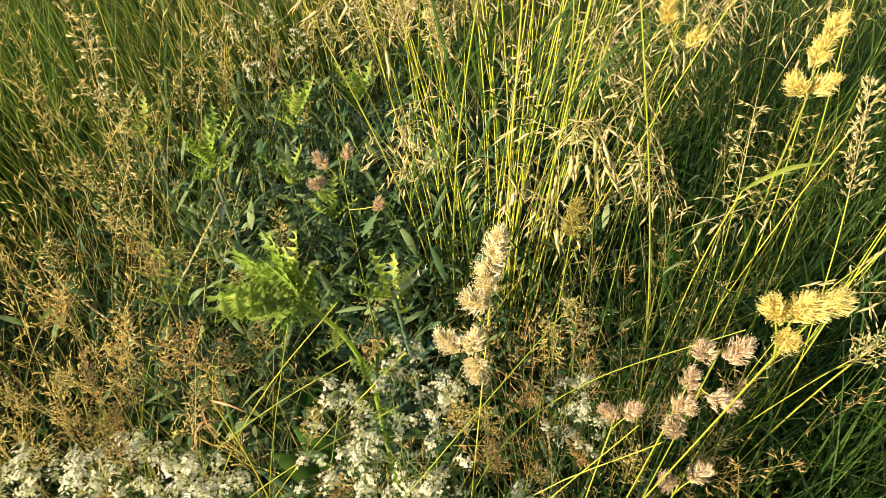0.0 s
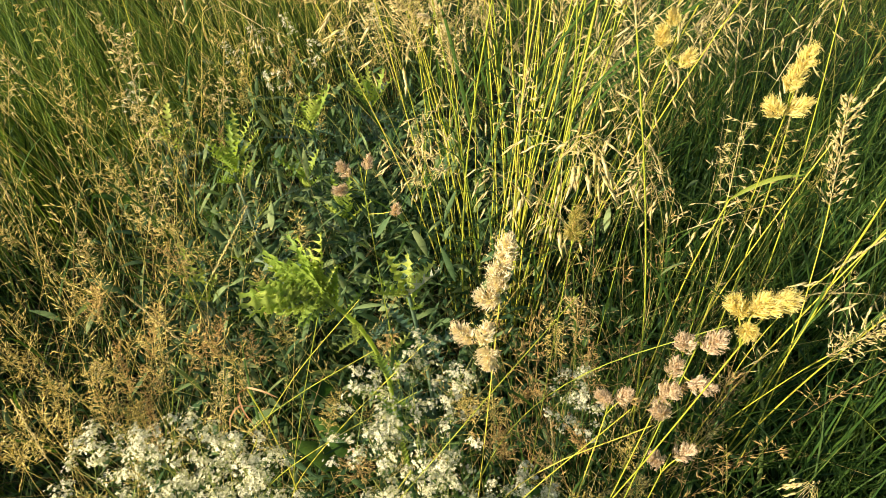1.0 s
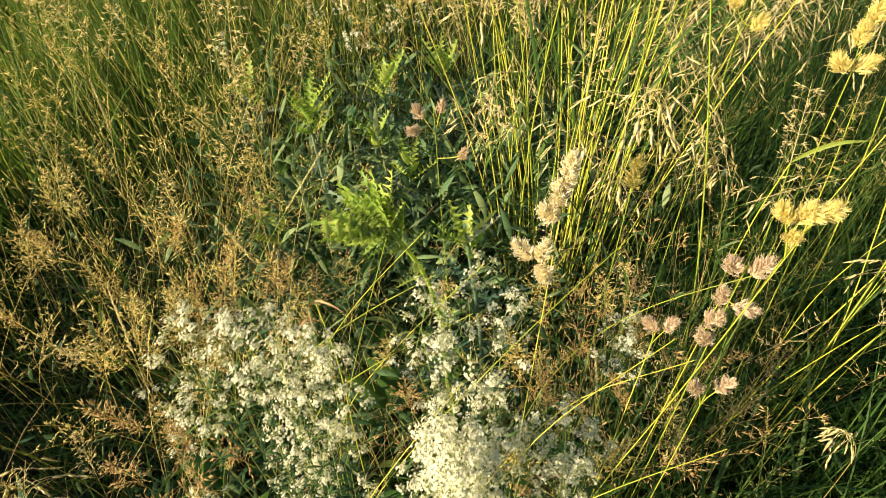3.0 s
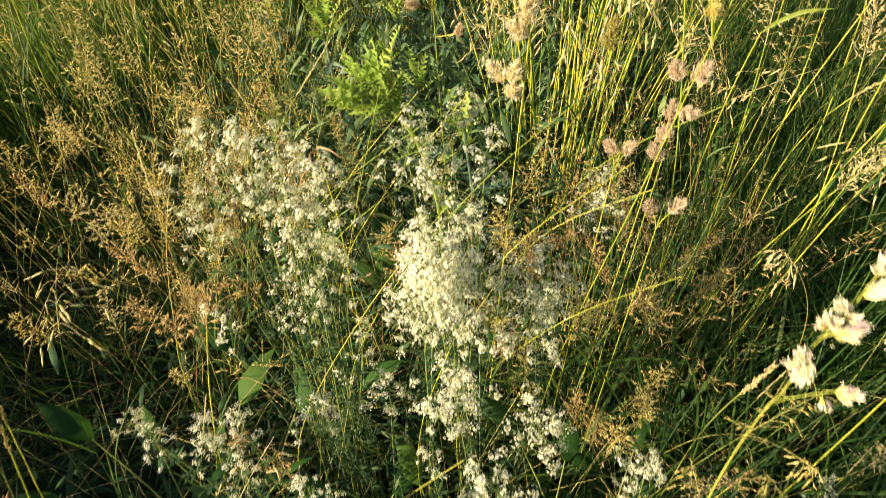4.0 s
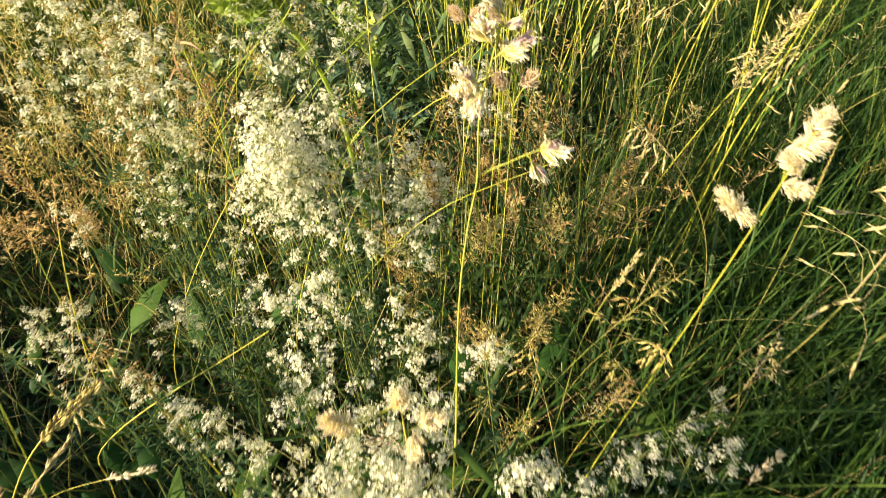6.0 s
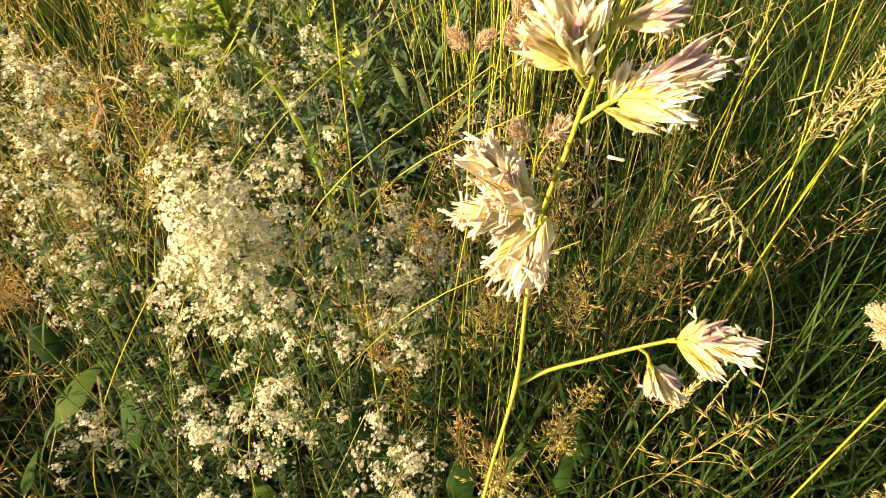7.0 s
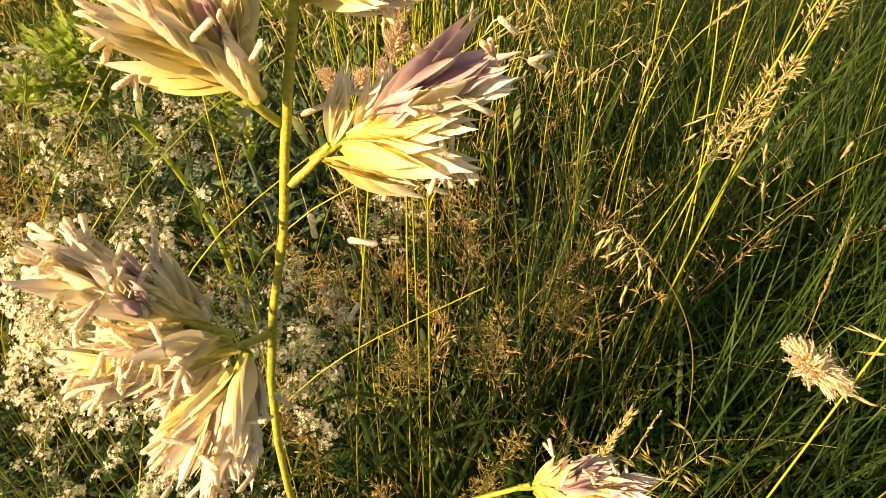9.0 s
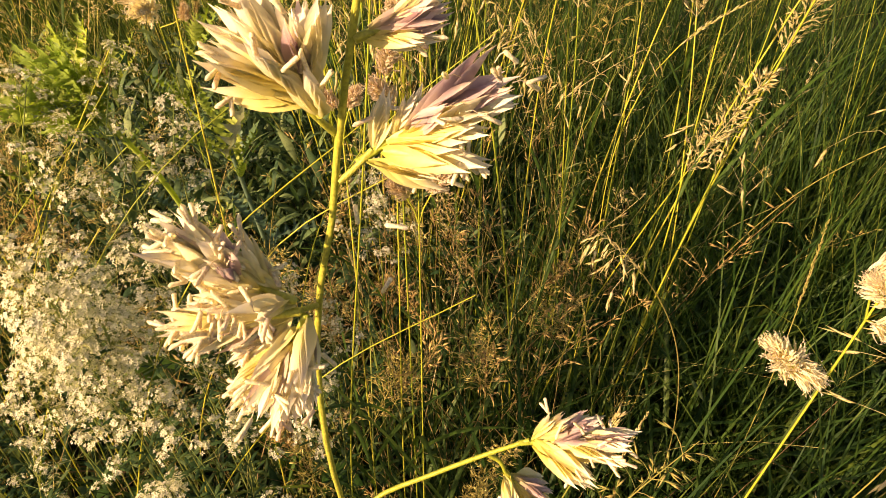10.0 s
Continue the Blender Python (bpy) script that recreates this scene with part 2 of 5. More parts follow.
class Geo:
    """Vertices and faces gathered from many small pieces."""

    def __init__(self):
        self.v, self.q, self.t, self.n = [], [], [], 0

    def add(self, v, quads=None, tris=None):
        v = np.asarray(v, float).reshape(-1, 3)
        if quads is not None and len(quads):
            self.q.append(np.asarray(quads).reshape(-1, 4) + self.n)
        if tris is not None and len(tris):
            self.t.append(np.asarray(tris).reshape(-1, 3) + self.n)
        self.v.append(v)
        self.n += len(v)
        return self

    def mesh(self, name, material, smooth=True):
        v = np.concatenate(self.v) if self.v else np.zeros((0, 3))
        q = np.concatenate(self.q) if self.q else np.zeros((0, 4), int)
        t = np.concatenate(self.t) if self.t else np.zeros((0, 3), int)
        me = bpy.data.meshes.new(name)
        me.vertices.add(len(v))
        me.vertices.foreach_set("co", v.astype(np.float32).ravel())
        loops = np.concatenate([q.ravel(), t.ravel()]).astype(np.int32)
        me.loops.add(len(loops))
        me.loops.foreach_set("vertex_index", loops)
        sizes = np.concatenate([np.full(len(q), 4), np.full(len(t), 3)])
        starts = np.concatenate([[0], np.cumsum(sizes)[:-1]]) if len(sizes) else sizes
        me.polygons.add(len(sizes))
        me.polygons.foreach_set("loop_start", starts.astype(np.int32))
        if smooth:
            me.polygons.foreach_set("use_smooth", np.ones(len(sizes), bool))
        me.materials.append(material)
        me.update(calc_edges=True)
        return me


def frames_of(p):
    """Two directions across each path of p (N, K, 3)."""
    tan = unit(np.gradient(p, axis=1))
    ref = np.where(np.abs(tan[..., 2:3]) > 0.9, arr(1, 0, 0), arr(0, 0, 1))
    u = unit(np.cross(tan, ref))
    return u, np.cross(tan, u)


def tubes(geo, p, r, sides=3):
    p = np.asarray(p, float)
    n, k, _ = p.shape
    r = np.broadcast_to(r, (n, k))
    u, w = frames_of(p)
    a = np.arange(sides) * 2 * np.pi / sides
    ring = p[:, :, None] + r[:, :, None, None] * (np.cos(a)[:, None] * u[:, :, None] + np.sin(a)[:, None] * w[:, :, None])
    i = np.arange(n * k * sides).reshape(n, k, sides)
    j = np.roll(i, -1, axis=2)
    geo.add(ring, np.stack([i[:, :-1], j[:, :-1], j[:, 1:], i[:, 1:]], -1))


def ribbons(geo, p, width, side, fold=0.0):
    """Leaf blades along the paths p (N, K, 3), creased along the middle where fold is given."""
    p = np.asarray(p, float)
    n, k, _ = p.shape
    width = np.broadcast_to(width, (n, k))[..., None]
    side = unit(np.broadcast_to(side, p.shape))
    if fold:
        up = unit(np.cross(side, np.gradient(p, axis=1)))
        rows = np.stack([p - side * width / 2, p - up * width * fold, p + side * width / 2], 2)
    else:
        rows = np.stack([p - side * width / 2, p + side * width / 2], 2)
    c = rows.shape[2]
    i = np.arange(n * k * c).reshape(n, k, c)
    geo.add(rows, np.stack([i[:, :-1, :-1], i[:, :-1, 1:], i[:, 1:, 1:], i[:, 1:, :-1]], -1))


def spindles(geo, p, d, length, width, sides=4, belly=0.4, flat=1.0):
    """Seed-shaped pieces: pointed at both ends."""
    p, d = np.asarray(p, float), unit(np.asarray(d, float))
    n = len(p)
    length = np.broadcast_to(length, n)[:, None]
    width = np.broadcast_to(width, n)[:, None]
    ref = np.where(np.abs(d[:, 2:3]) > 0.9, arr(1, 0, 0), arr(0, 0, 1))
    u = unit(np.cross(d, ref))
    w = np.cross(d, u) * flat
    a = np.arange(sides) * 2 * np.pi / sides
    mid = p + d * length * belly
    ring = mid[:, None] + (width / 2)[:, None] * (np.cos(a)[None, :, None] * u[:, None] + np.sin(a)[None, :, None] * w[:, None])
    v = np.concatenate([p[:, None], ring, (p + d * length)[:, None]], 1)
    base = np.arange(n)[:, None] * (sides + 2)
    k = np.arange(sides)
    a1, b1 = base + 1 + k, base + 1 + (k + 1) % sides
    low = np.stack([np.broadcast_to(base, a1.shape), b1, a1], -1)
    top = np.stack([np.broadcast_to(base + sides + 1, a1.shape), a1, b1], -1)
    geo.add(v, None, np.concatenate([low.reshape(-1, 3), top.reshape(-1, 3)]))


def blades(rng, base, height, lean, heading, bend, k=5):
    """Paths of grass blades that rise from base, lean at first by lean and bend further by bend (radians) towards heading."""
    n = len(base)
    s = np.linspace(0, 1, k)[None, :]
    ang = lean[:, None] + bend[:, None] * s ** 1.5
    step = height[:, None] / (k - 1)
    out = np.cumsum(np.sin(ang) * step, 1) - np.sin(ang[:, :1]) * step
    up = np.cumsum(np.cos(ang) * step, 1) - np.cos(ang[:, :1]) * step
    p = np.zeros((n, k, 3))
    p[..., 0] = base[:, :1] + out * np.cos(heading)[:, None]
    p[..., 1] = base[:, 1:2] + out * np.sin(heading)[:, None]
    p[..., 2] = up + (base[:, 2:3] if base.shape[1] > 2 else 0)
    side = np.stack([-np.sin(heading), np.cos(heading), np.zeros(n)], -1)
    return p, side


def part(name, geo, material, parent, label="", smooth=True):
    me = geo.mesh(name, material, smooth) if isinstance(geo, Geo) else geo
    ob = new(name, me)
    ob.parent = parent
    if label:
        tagged(ob, label)
    return ob


def curve_through(points, k):
    """A smooth path of k places through the points."""
    pts = np.asarray(points, float)
    m = len(pts)
    d = np.concatenate([[0], np.cumsum(np.linalg.norm(np.diff(pts, axis=0), axis=1))])
    s = np.linspace(0, d[-1], k)
    tan = np.gradient(pts, d, axis=0)
    out = np.zeros((k, 3))
    for a, x in enumerate(s):
        i = min(max(int(np.searchsorted(d, x)) - 1, 0), m - 2)
        h = d[i + 1] - d[i]
        f = (x - d[i]) / h
        out[a] = ((2 * f**3 - 3 * f**2 + 1) * pts[i] + (f**3 - 2 * f**2 + f) * h * tan[i]
                  + (-2 * f**3 + 3 * f**2) * pts[i + 1] + (f**3 - f**2) * h * tan[i + 1])
    return out


# ---- ground ----
def build_ground():
    rng = np.random.default_rng(3)
    edge = np.concatenate([[-900, -200, -60, -20], np.linspace(-8, 8, 65), [20, 60, 200, 900]])
    n = len(edge)
    x, y = np.meshgrid(edge, edge, indexing="ij")
    near = np.exp(-(x**2 + y**2) / 60)
    z = (0.02 * np.sin(x * 5.1 + 1) * np.cos(y * 4.3) + rng.normal(0, 0.012, x.shape)) * near - 0.03
    i = np.arange(n * n).reshape(n, n)
    g = Geo().add(np.stack([x, y, z], -1), np.stack([i[:-1, :-1], i[1:, :-1], i[1:, 1:], i[:-1, 1:]], -1))
    tagged(new("ground", g.mesh("ground", SOIL)), "dark damp meadow soil with moss and thatch", "ground", kind="structure")


build_ground()


# ---- meadow: the uncountable grass ----
def scatter(rng, n, x0, x1, y0, y1):
    return np.stack([rng.uniform(x0, x1, n), rng.uniform(y0, y1, n), np.zeros(n)], -1)


def meadow_layer(name, label, category, material, seed, n, area, height, width, lean, bend, heading=None, k=5, fold=0.0, z=0.0, thin_out=None):
    rng = np.random.default_rng(seed)
    base = scatter(rng, n, *area)
    base[:, 2] = z
    if thin_out is not None:
        base = base[rng.random(n) < thin_out(base[:, 0], base[:, 1])]
        n = len(base)
    h = rng.uniform(*height, n) * (0.85 + 0.3 * np.sin(base[:, 0] * 3.1 + 1) * np.cos(base[:, 1] * 2.7))
    head = rng.uniform(0, 2 * np.pi, n) if heading is None else rng.normal(*heading, n)
    p, side = blades(rng, base, h, rng.uniform(*lean, n), head, rng.uniform(*bend, n), k)
    w = rng.uniform(*width, n)
    taper = np.interp(np.linspace(0, 1, k), [0, 0.35, 0.8, 1], [0.7, 1.0, 0.6, 0.04])
    twist = rng.normal(0, 0.5, n)
    side = side + np.stack([np.cos(head) * twist, np.sin(head) * twist, 0 * twist], -1)
    g = Geo()
    ribbons(g, p, w[:, None] * taper, side[:, None, :], fold)
    tagged(new(name, g.mesh(name, material)), label, category, kind="stuff")


FIELD = (-2.3, 2.3, -0.9, 3.4)


def grass_share(x, y):
    """How thick the blades stand: sparse among the herbs and in the hollows, thick elsewhere."""
    herbs = np.exp(-(((x + 0.25) / 0.42) ** 2 + ((y - 0.85) / 0.42) ** 2))
    hollow = np.clip(1.5 * np.exp(-(((x + 0.27) / 0.36) ** 2 + ((y + 0.10) / 0.36) ** 2)), 0, 1)
    dip = np.exp(-(((x + 0.52) / 0.24) ** 2 + ((y - 0.20) / 0.20) ** 2))
    clump = np.exp(-(((x - 0.0) / 0.35) ** 2 + ((y - 0.15) / 0.30) ** 2))
    shade = np.exp(-(((x - 0.5) / 0.30) ** 2 + ((y + 0.10) / 0.22) ** 2))
    pocket = np.exp(-(((x - 0.47) / 0.24) ** 2 + ((y - 0.36) / 0.26) ** 2))
    tufts = 0.5 + 0.5 * np.sin(x * 11 + 2 * np.sin(y * 7)) * np.sin(y * 9 + 2 * np.sin(x * 6))
    fade = np.clip((2.3 - np.abs(x)) / 0.8, 0, 1) * np.clip((3.4 - y) / 0.8, 0, 1)
    return fade * np.clip((1 - 0.6 * herbs - 0.97 * hollow - 0.85 * dip - 0.9 * shade - 0.6 * pocket - 0.3 * clump) * (0.35 + 0.65 * tufts), 0.03, 1)


meadow_layer("meadow_grass", "dense green meadow grass blades over the soil", "grass", GREEN, 11, 56000, FIELD, (0.15, 0.52), (0.002, 0.0052), (0.02, 0.5), (0.2, 1.7), k=6, thin_out=grass_share)
meadow_layer("dry_grass", "dead straw-brown grass blades matted near the soil", "grass", LITTER, 12, 9000, FIELD, (0.12, 0.42), (0.002, 0.004), (0.1, 1.1), (0.2, 1.6), thin_out=lambda x, y: 0.06 + 0.94 * grass_share(x, y))


def lush_share(x, y):
    """How thick the fresh grass stands on the shady side: thinner in the dark pocket and at its margins."""
    edge = np.clip((2.0 - x) / 1.1, 0, 1) * np.clip((2.6 - y) / 0.9, 0, 1) * np.clip((x - 0.12) * 2.2, 0.03, 1)
    pocket = 1 - 0.6 * np.exp(-(((x - 0.47) / 0.24) ** 2 + ((y - 0.30) / 0.22) ** 2))
    return edge * pocket * np.where((y < 0.08) & (x < 0.8), 0.12, 1.0) * (0.45 + 0.55 * np.sin(x * 12 + 3 * np.sin(y * 5)) ** 2)


meadow_layer("lush_grass", "long fresh green grass blades leaning with the wind", "grass", LUSH, 13, 15000, (0.12, 2.0, -0.6, 2.6), (0.35, 0.78), (0.0022, 0.0052), (0.0, 0.2), (0.1, 1.1), heading=(0.3, 2.2), k=8, thin_out=lush_share)
meadow_layer("arching_grass", "fresh green grass blades arching over in the shade", "grass", LUSH, 18, 4200, (0.12, 2.0, -0.6, 2.6), (0.35, 0.74), (0.004, 0.008), (0.05, 0.4), (1.0, 2.4), heading=(0.4, 1.3), k=9, fold=0.12, thin_out=lush_share)
meadow_layer("back_grass", "long narrow green grass blades leaning outward behind the brown grasses", "grass", SUNLIT_GREEN, 19, 5200, (-2.0, -0.5, 0.95, 2.8), (0.45, 0.84), (0.002, 0.0045), (0.05, 0.35), (0.1, 0.8), heading=(2.7, 0.5), k=7,
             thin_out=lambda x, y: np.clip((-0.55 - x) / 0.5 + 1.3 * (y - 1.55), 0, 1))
meadow_layer("outer_grass", "rough green grass farther out in the meadow", "grass", GREEN, 14, 90000, (-7, 7, -6, 8), (0.28, 0.58), (0.006, 0.012), (0.02, 0.5), (0.1, 1.4), k=4,
             thin_out=lambda x, y: np.clip(np.maximum(np.maximum(np.abs(x) - 1.5, y - 2.6), -0.7 - y) / 0.6, 0, 1) * np.clip((8.5 - np.hypot(x, y)) / 4, 0.15, 1))


def fine_stems(name, label, material, seed, n, area, height, radius, lean, bend, heading=None, thin_out=None):
    rng = np.random.default_rng(seed)
    base = scatter(rng, n, *area)
    if thin_out is not None:
        base = base[rng.random(n) < thin_out(base[:, 0], base[:, 1])]
        n = len(base)
    head = rng.uniform(0, 2 * np.pi, n) if heading is None else rng.normal(*heading, n)
    p, _ = blades(rng, base, rng.uniform(*height, n), rng.uniform(*lean, n), head, rng.uniform(*bend, n), 7)
    g = Geo()
    tubes(g, p, rng.uniform(*radius, n)[:, None] * np.linspace(1, 0.45, 7)[None], 3)
    tagged(new(name, g.mesh(name, material)), label, "grass", kind="stuff")


fine_stems("grass_stems", "thin yellow-green grass stems rising through the meadow", STEM, 21, 1300, FIELD, (0.40, 0.82), (0.0007, 0.0012), (0.0, 0.5), (0.1, 1.2), thin_out=lambda x, y: (0.35 + 0.65 * grass_share(x, y)) * np.where((x > 0.22) & (y < 0.8), 0.12, 1.0) * np.where((x < -0.05) & (y < 0.35), 0.08, 1.0) * (0.25 + 0.75 * (np.sin(x * 8 + 1) * np.sin(y * 7) > -0.1)))
fine_stems("leaning_stems", "thin yellow-green grass stems leaning with the wind", LEANSTEM, 22, 430, (0.16, 2.0, 0.38, 2.8), (0.5, 0.86), (0.0006, 0.0012), (0.0, 0.15), (0.0, 0.3), heading=(0.1, 2.0),
           thin_out=lambda x, y: np.where(np.sin(x * 9 + 2 * np.sin(y * 5)) * np.sin(y * 8 + x * 4) > -0.15, 0.9, 0.25) * np.clip((y - 0.3) * 2.5, 0.15, 1))
fine_stems("back_stems", "thin sunlit yellow stems standing behind the thistles", STEM, 23, 1300, (-2.2, 0.0, 1.1, 2.8), (0.55, 0.9), (0.0008, 0.0015), (0.0, 0.4), (0.1, 0.8), heading=(2.6, 0.8), thin_out=lambda x, y: np.where(np.sin(x * 9 + 2 * np.sin(y * 4)) * np.sin(y * 6 + x * 3) > 0.05, 0.9, 0.2) * np.clip(1 - 1.3 * np.exp(-(((x + 0.28) / 0.30) ** 2 + ((y - 1.25) / 0.40) ** 2)), 0, 1))
fine_stems("tangled_stems", "fine dry reddish and straw-coloured stems crossing one another", DRYSTEM, 24, 700, (-1.0, 0.55, -0.05, 1.1), (0.3, 0.68), (0.0004, 0.0008), (0.1, 0.9), (0.0, 0.8),
           thin_out=lambda x, y: np.where(np.sin(x * 10 + 1) * np.sin(y * 9 + x * 5) > -0.2, 0.9, 0.25))
# Added belt out of view; it keeps the low sun off the hollow.
meadow_layer("tall_meadow_grass", "tall thick green grass added out of view to shade the hollow", "grass", GREEN, 16, 5600, (-1.6, 0.75, -1.5, -0.3), (0.62, 1.0), (0.004, 0.007), (0.02, 0.3), (0.1, 0.6), k=6,
             thin_out=lambda x, y: np.where((y < -0.45 - 0.15 * (x > 0)) | (x < -0.66), 1.0, 0.0))
# Added mostly out of view to shade the lower plants; one corner shows.
meadow_layer("sunward_grass", "tall dense grass added on the sunny side to shade the meadow", "grass", GREEN, 20, 8000, (-2.7, -1.15, -1.3, 2.6), (0.48, 0.80), (0.004, 0.008), (0.02, 0.3), (0.1, 0.8), k=6,
             thin_out=lambda x, y: np.clip((-1.1 - x) / 0.3, 0, 1))
meadow_layer("broad_blades", "broad arching bright green grass leaves", "grass", BROAD, 15, 1500, (0.14, 1.3, -0.3, 1.8), (0.32, 0.62), (0.006, 0.010), (0.1, 0.5), (0.8, 2.2), k=9, fold=0.15,
             thin_out=lambda x, y: np.clip((1.3 - x) / 0.5, 0, 1) * np.where((y < 0.25) & (x < 0.7), 0.08, 0.8) * (1 - 0.6 * np.exp(-(((x - 0.47) / 0.24) ** 2 + ((y - 0.36) / 0.26) ** 2))))


meadow_layer("ground_herbs", "low dark green herb leaves covering the soil", "herb", HERB, 17, 6500, (-0.95, 1.0, -0.5, 0.9), (0.06, 0.22), (0.007, 0.015), (0.3, 1.2), (0.2, 0.9), k=5, fold=0.12,
             thin_out=lambda x, y: np.clip(1.1 - grass_share(x, y), 0.2, 1))


def herb_leaves():
    """Small oval leaves of the low herbs between the grasses."""
    rng = np.random.default_rng(31)
    n = 8000
    base = scatter(rng, n, *FIELD)
    near = rng.random(n) < 0.8
    base[near] = np.stack([rng.normal(-0.2, 0.28, near.sum()), rng.normal(0.95, 0.32, near.sum()), np.zeros(near.sum())], -1)
    base[:, 2] = rng.uniform(0.03, 0.42, n) * (0.75 + 0.35 * np.sin(base[:, 0] * 9) * np.cos(base[:, 1] * 8))
    head = rng.uniform(0, 2 * np.pi, n)
    p, side = blades(rng, base, rng.uniform(0.008, 0.05, n), rng.uniform(0.2, 1.5, n), head, rng.uniform(0, 0.8, n), 4)
    w = rng.uniform(0.004, 0.011, n)[:, None] * np.array([0.15, 0.9, 0.8, 0.05])[None]
    g = Geo()
    ribbons(g, p, w, side[:, None, :], 0.15)
    tagged(new("herb_leaves", g.mesh("herb_leaves", HERB)), "small oval green herb leaves between the grasses", "herb", kind="stuff")


herb_leaves()


def herb_foliage():
    """Larger toothless leaves of the herb patch round the thistles, held half upright."""
    rng = np.random.default_rng(32)
    n = 2000
    base = np.stack([rng.normal(-0.27, 0.23, n), rng.normal(1.12, 0.26, n), rng.uniform(0.12, 0.46, n)], -1)
    head = rng.uniform(0, 2 * np.pi, n)
    p, side = blades(rng, base, rng.uniform(0.03, 0.085, n), rng.uniform(0.3, 1.2, n), head, rng.uniform(0.1, 0.9, n), 6)
    w = rng.uniform(0.007, 0.016, n)[:, None] * np.array([0.15, 0.7, 1.0, 0.9, 0.55, 0.04])[None]
    side = side + rng.normal(0, 0.35, side.shape)
    g = Geo()
    ribbons(g, p, w, side[:, None, :], 0.15)
    tagged(new("herb_foliage", g.mesh("herb_foliage", HERB_PALE)), "grey-green lance-shaped herb leaves round the thistles", "herb", kind="stuff")


herb_foliage()


# ---- grasses with seed heads ----
def panicle(rng, axis, kind):
    """A seed head round the upper end of a stem; axis is its path (K, 3)."""
    g = Geo()
    spec = {
        "bent": dict(whorls=11, per=4, reach=0.058, seeds=6, size=0.0105, wide=0.0020, droop=0.25, rise=0.55, first=0.35),
        "plume": dict(whorls=13, per=4, reach=0.036, seeds=5, size=0.0105, wide=0.0024, droop=0.15, rise=1.0, first=0.25),
        "meadow": dict(whorls=8, per=3, reach=0.050, seeds=3, size=0.0125, wide=0.0022, droop=0.4, rise=0.8, first=0.35),
        "brome": dict(whorls=7, per=3, reach=0.075, seeds=1, size=0.027, wide=0.0042, droop=0.7, rise=0.5, first=0.6),
        "comb": dict(whorls=9, per=2, reach=0.020, seeds=1, size=0.0145, wide=0.0027, droop=0.9, rise=0.6, first=0.6),
    }[kind]
    roots, ways, lens = [], [], []
    tan = unit(np.gradient(axis, axis=0))
    for i in range(spec["whorls"]):
        s = i / spec["whorls"]
        at = s * (len(axis) - 1)
        a = int(at)
        pos = axis[a] + (axis[min(a + 1, len(axis) - 1)] - axis[a]) * (at - a)
        turn = rng.uniform(0, 6.28)
        for j in range(spec["per"]):
            ang = turn + j * 6.28 / spec["per"] + rng.normal(0, 0.5)
            roots.append(pos)
            ways.append(unit(arr(np.cos(ang), np.sin(ang), 0.4) + tan[a] * spec["rise"] * rng.uniform(0.5, 1.4)))
            lens.append(spec["reach"] * (1.05 - 0.75 * s) * rng.uniform(0.35, 1.25))
    roots, ways, lens = np.array(roots), np.array(ways), np.array(lens)[:, None]
    s = np.linspace(0, 1, 4)[None, :, None]
    p = roots[:, None] + ways[:, None] * lens[:, None] * s
    p[..., 2] -= spec["droop"] * lens * s[..., 0] ** 2
    tubes(g, p, np.array([0.00032, 0.00028, 0.00024, 0.0002])[None], 3)
    tubes(g, axis[None], np.linspace(0.0008, 0.0003, len(axis))[None], 3)
    m = spec["seeds"]
    f = rng.uniform(spec["first"], 1.0, (len(p), m))
    f[:, 0] = 1.0
    i0 = np.minimum((f * 3).astype(int), 2)
    row = np.arange(len(p))[:, None]
    pos = p[row, i0] + (p[row, i0 + 1] - p[row, i0]) * (f * 3 - i0)[..., None]
    d = unit(p[:, -1] - p[:, -2])[:, None] + rng.normal(0, 0.36, (len(p), m, 3))
    d[..., 2] -= spec["droop"] * 0.8 - 0.1
    size = spec["size"] * rng.uniform(0.7, 1.25, len(p) * m)
    pos, d = pos.reshape(-1, 3), d.reshape(-1, 3)
    if kind in ("brome", "comb"):
        du = unit(d)
        # each spikelet is a flat stack of overlapping scales
        for q in range(5):
            off = rng.normal(0, 0.09, d.shape)
            spindles(g, pos + du * (size * q * 0.14)[:, None], du + off, size * 0.55, spec["wide"] * (1.0 - q * 0.1), 4, 0.4, 0.55)
    elif kind == "meadow":
        # two slender glumes that part at the tip
        off = rng.normal(0, 0.13, d.shape)
        spindles(g, pos, unit(d) + off, size, spec["wide"] * 0.8, 3, 0.35)
        spindles(g, pos, unit(d) - off, size * 0.85, spec["wide"] * 0.8, 3, 0.35)
    else:
        spindles(g, pos, d, size, spec["wide"], 3, 0.35)
    return g


def spike(rng, axis):
    """A narrow seed spike with scales laid alternately along the stem."""
    g = Geo()
    n = 26
    tan = unit(np.gradient(axis, axis=0))
    at = np.linspace(0, len(axis) - 1.01, n)
    a = at.astype(int)
    pos = axis[a] + (axis[a + 1] - axis[a]) * (at - a)[:, None]
    ang = np.where(np.arange(n) % 2, 0.0, np.pi) + rng.normal(0, 0.5, n)
    out = np.stack([np.cos(ang), np.sin(ang), 0 * ang], -1)
    for q in range(3):
        spindles(g, pos + tan[a] * 0.002 * q, tan[a] + out * 0.3 + rng.normal(0, 0.12, (n, 3)), 0.0075 * np.linspace(1.1, 0.7, n), 0.0017, 4)
    tubes(g, axis[None], np.linspace(0.0008, 0.0003, len(axis))[None], 3)
    return g


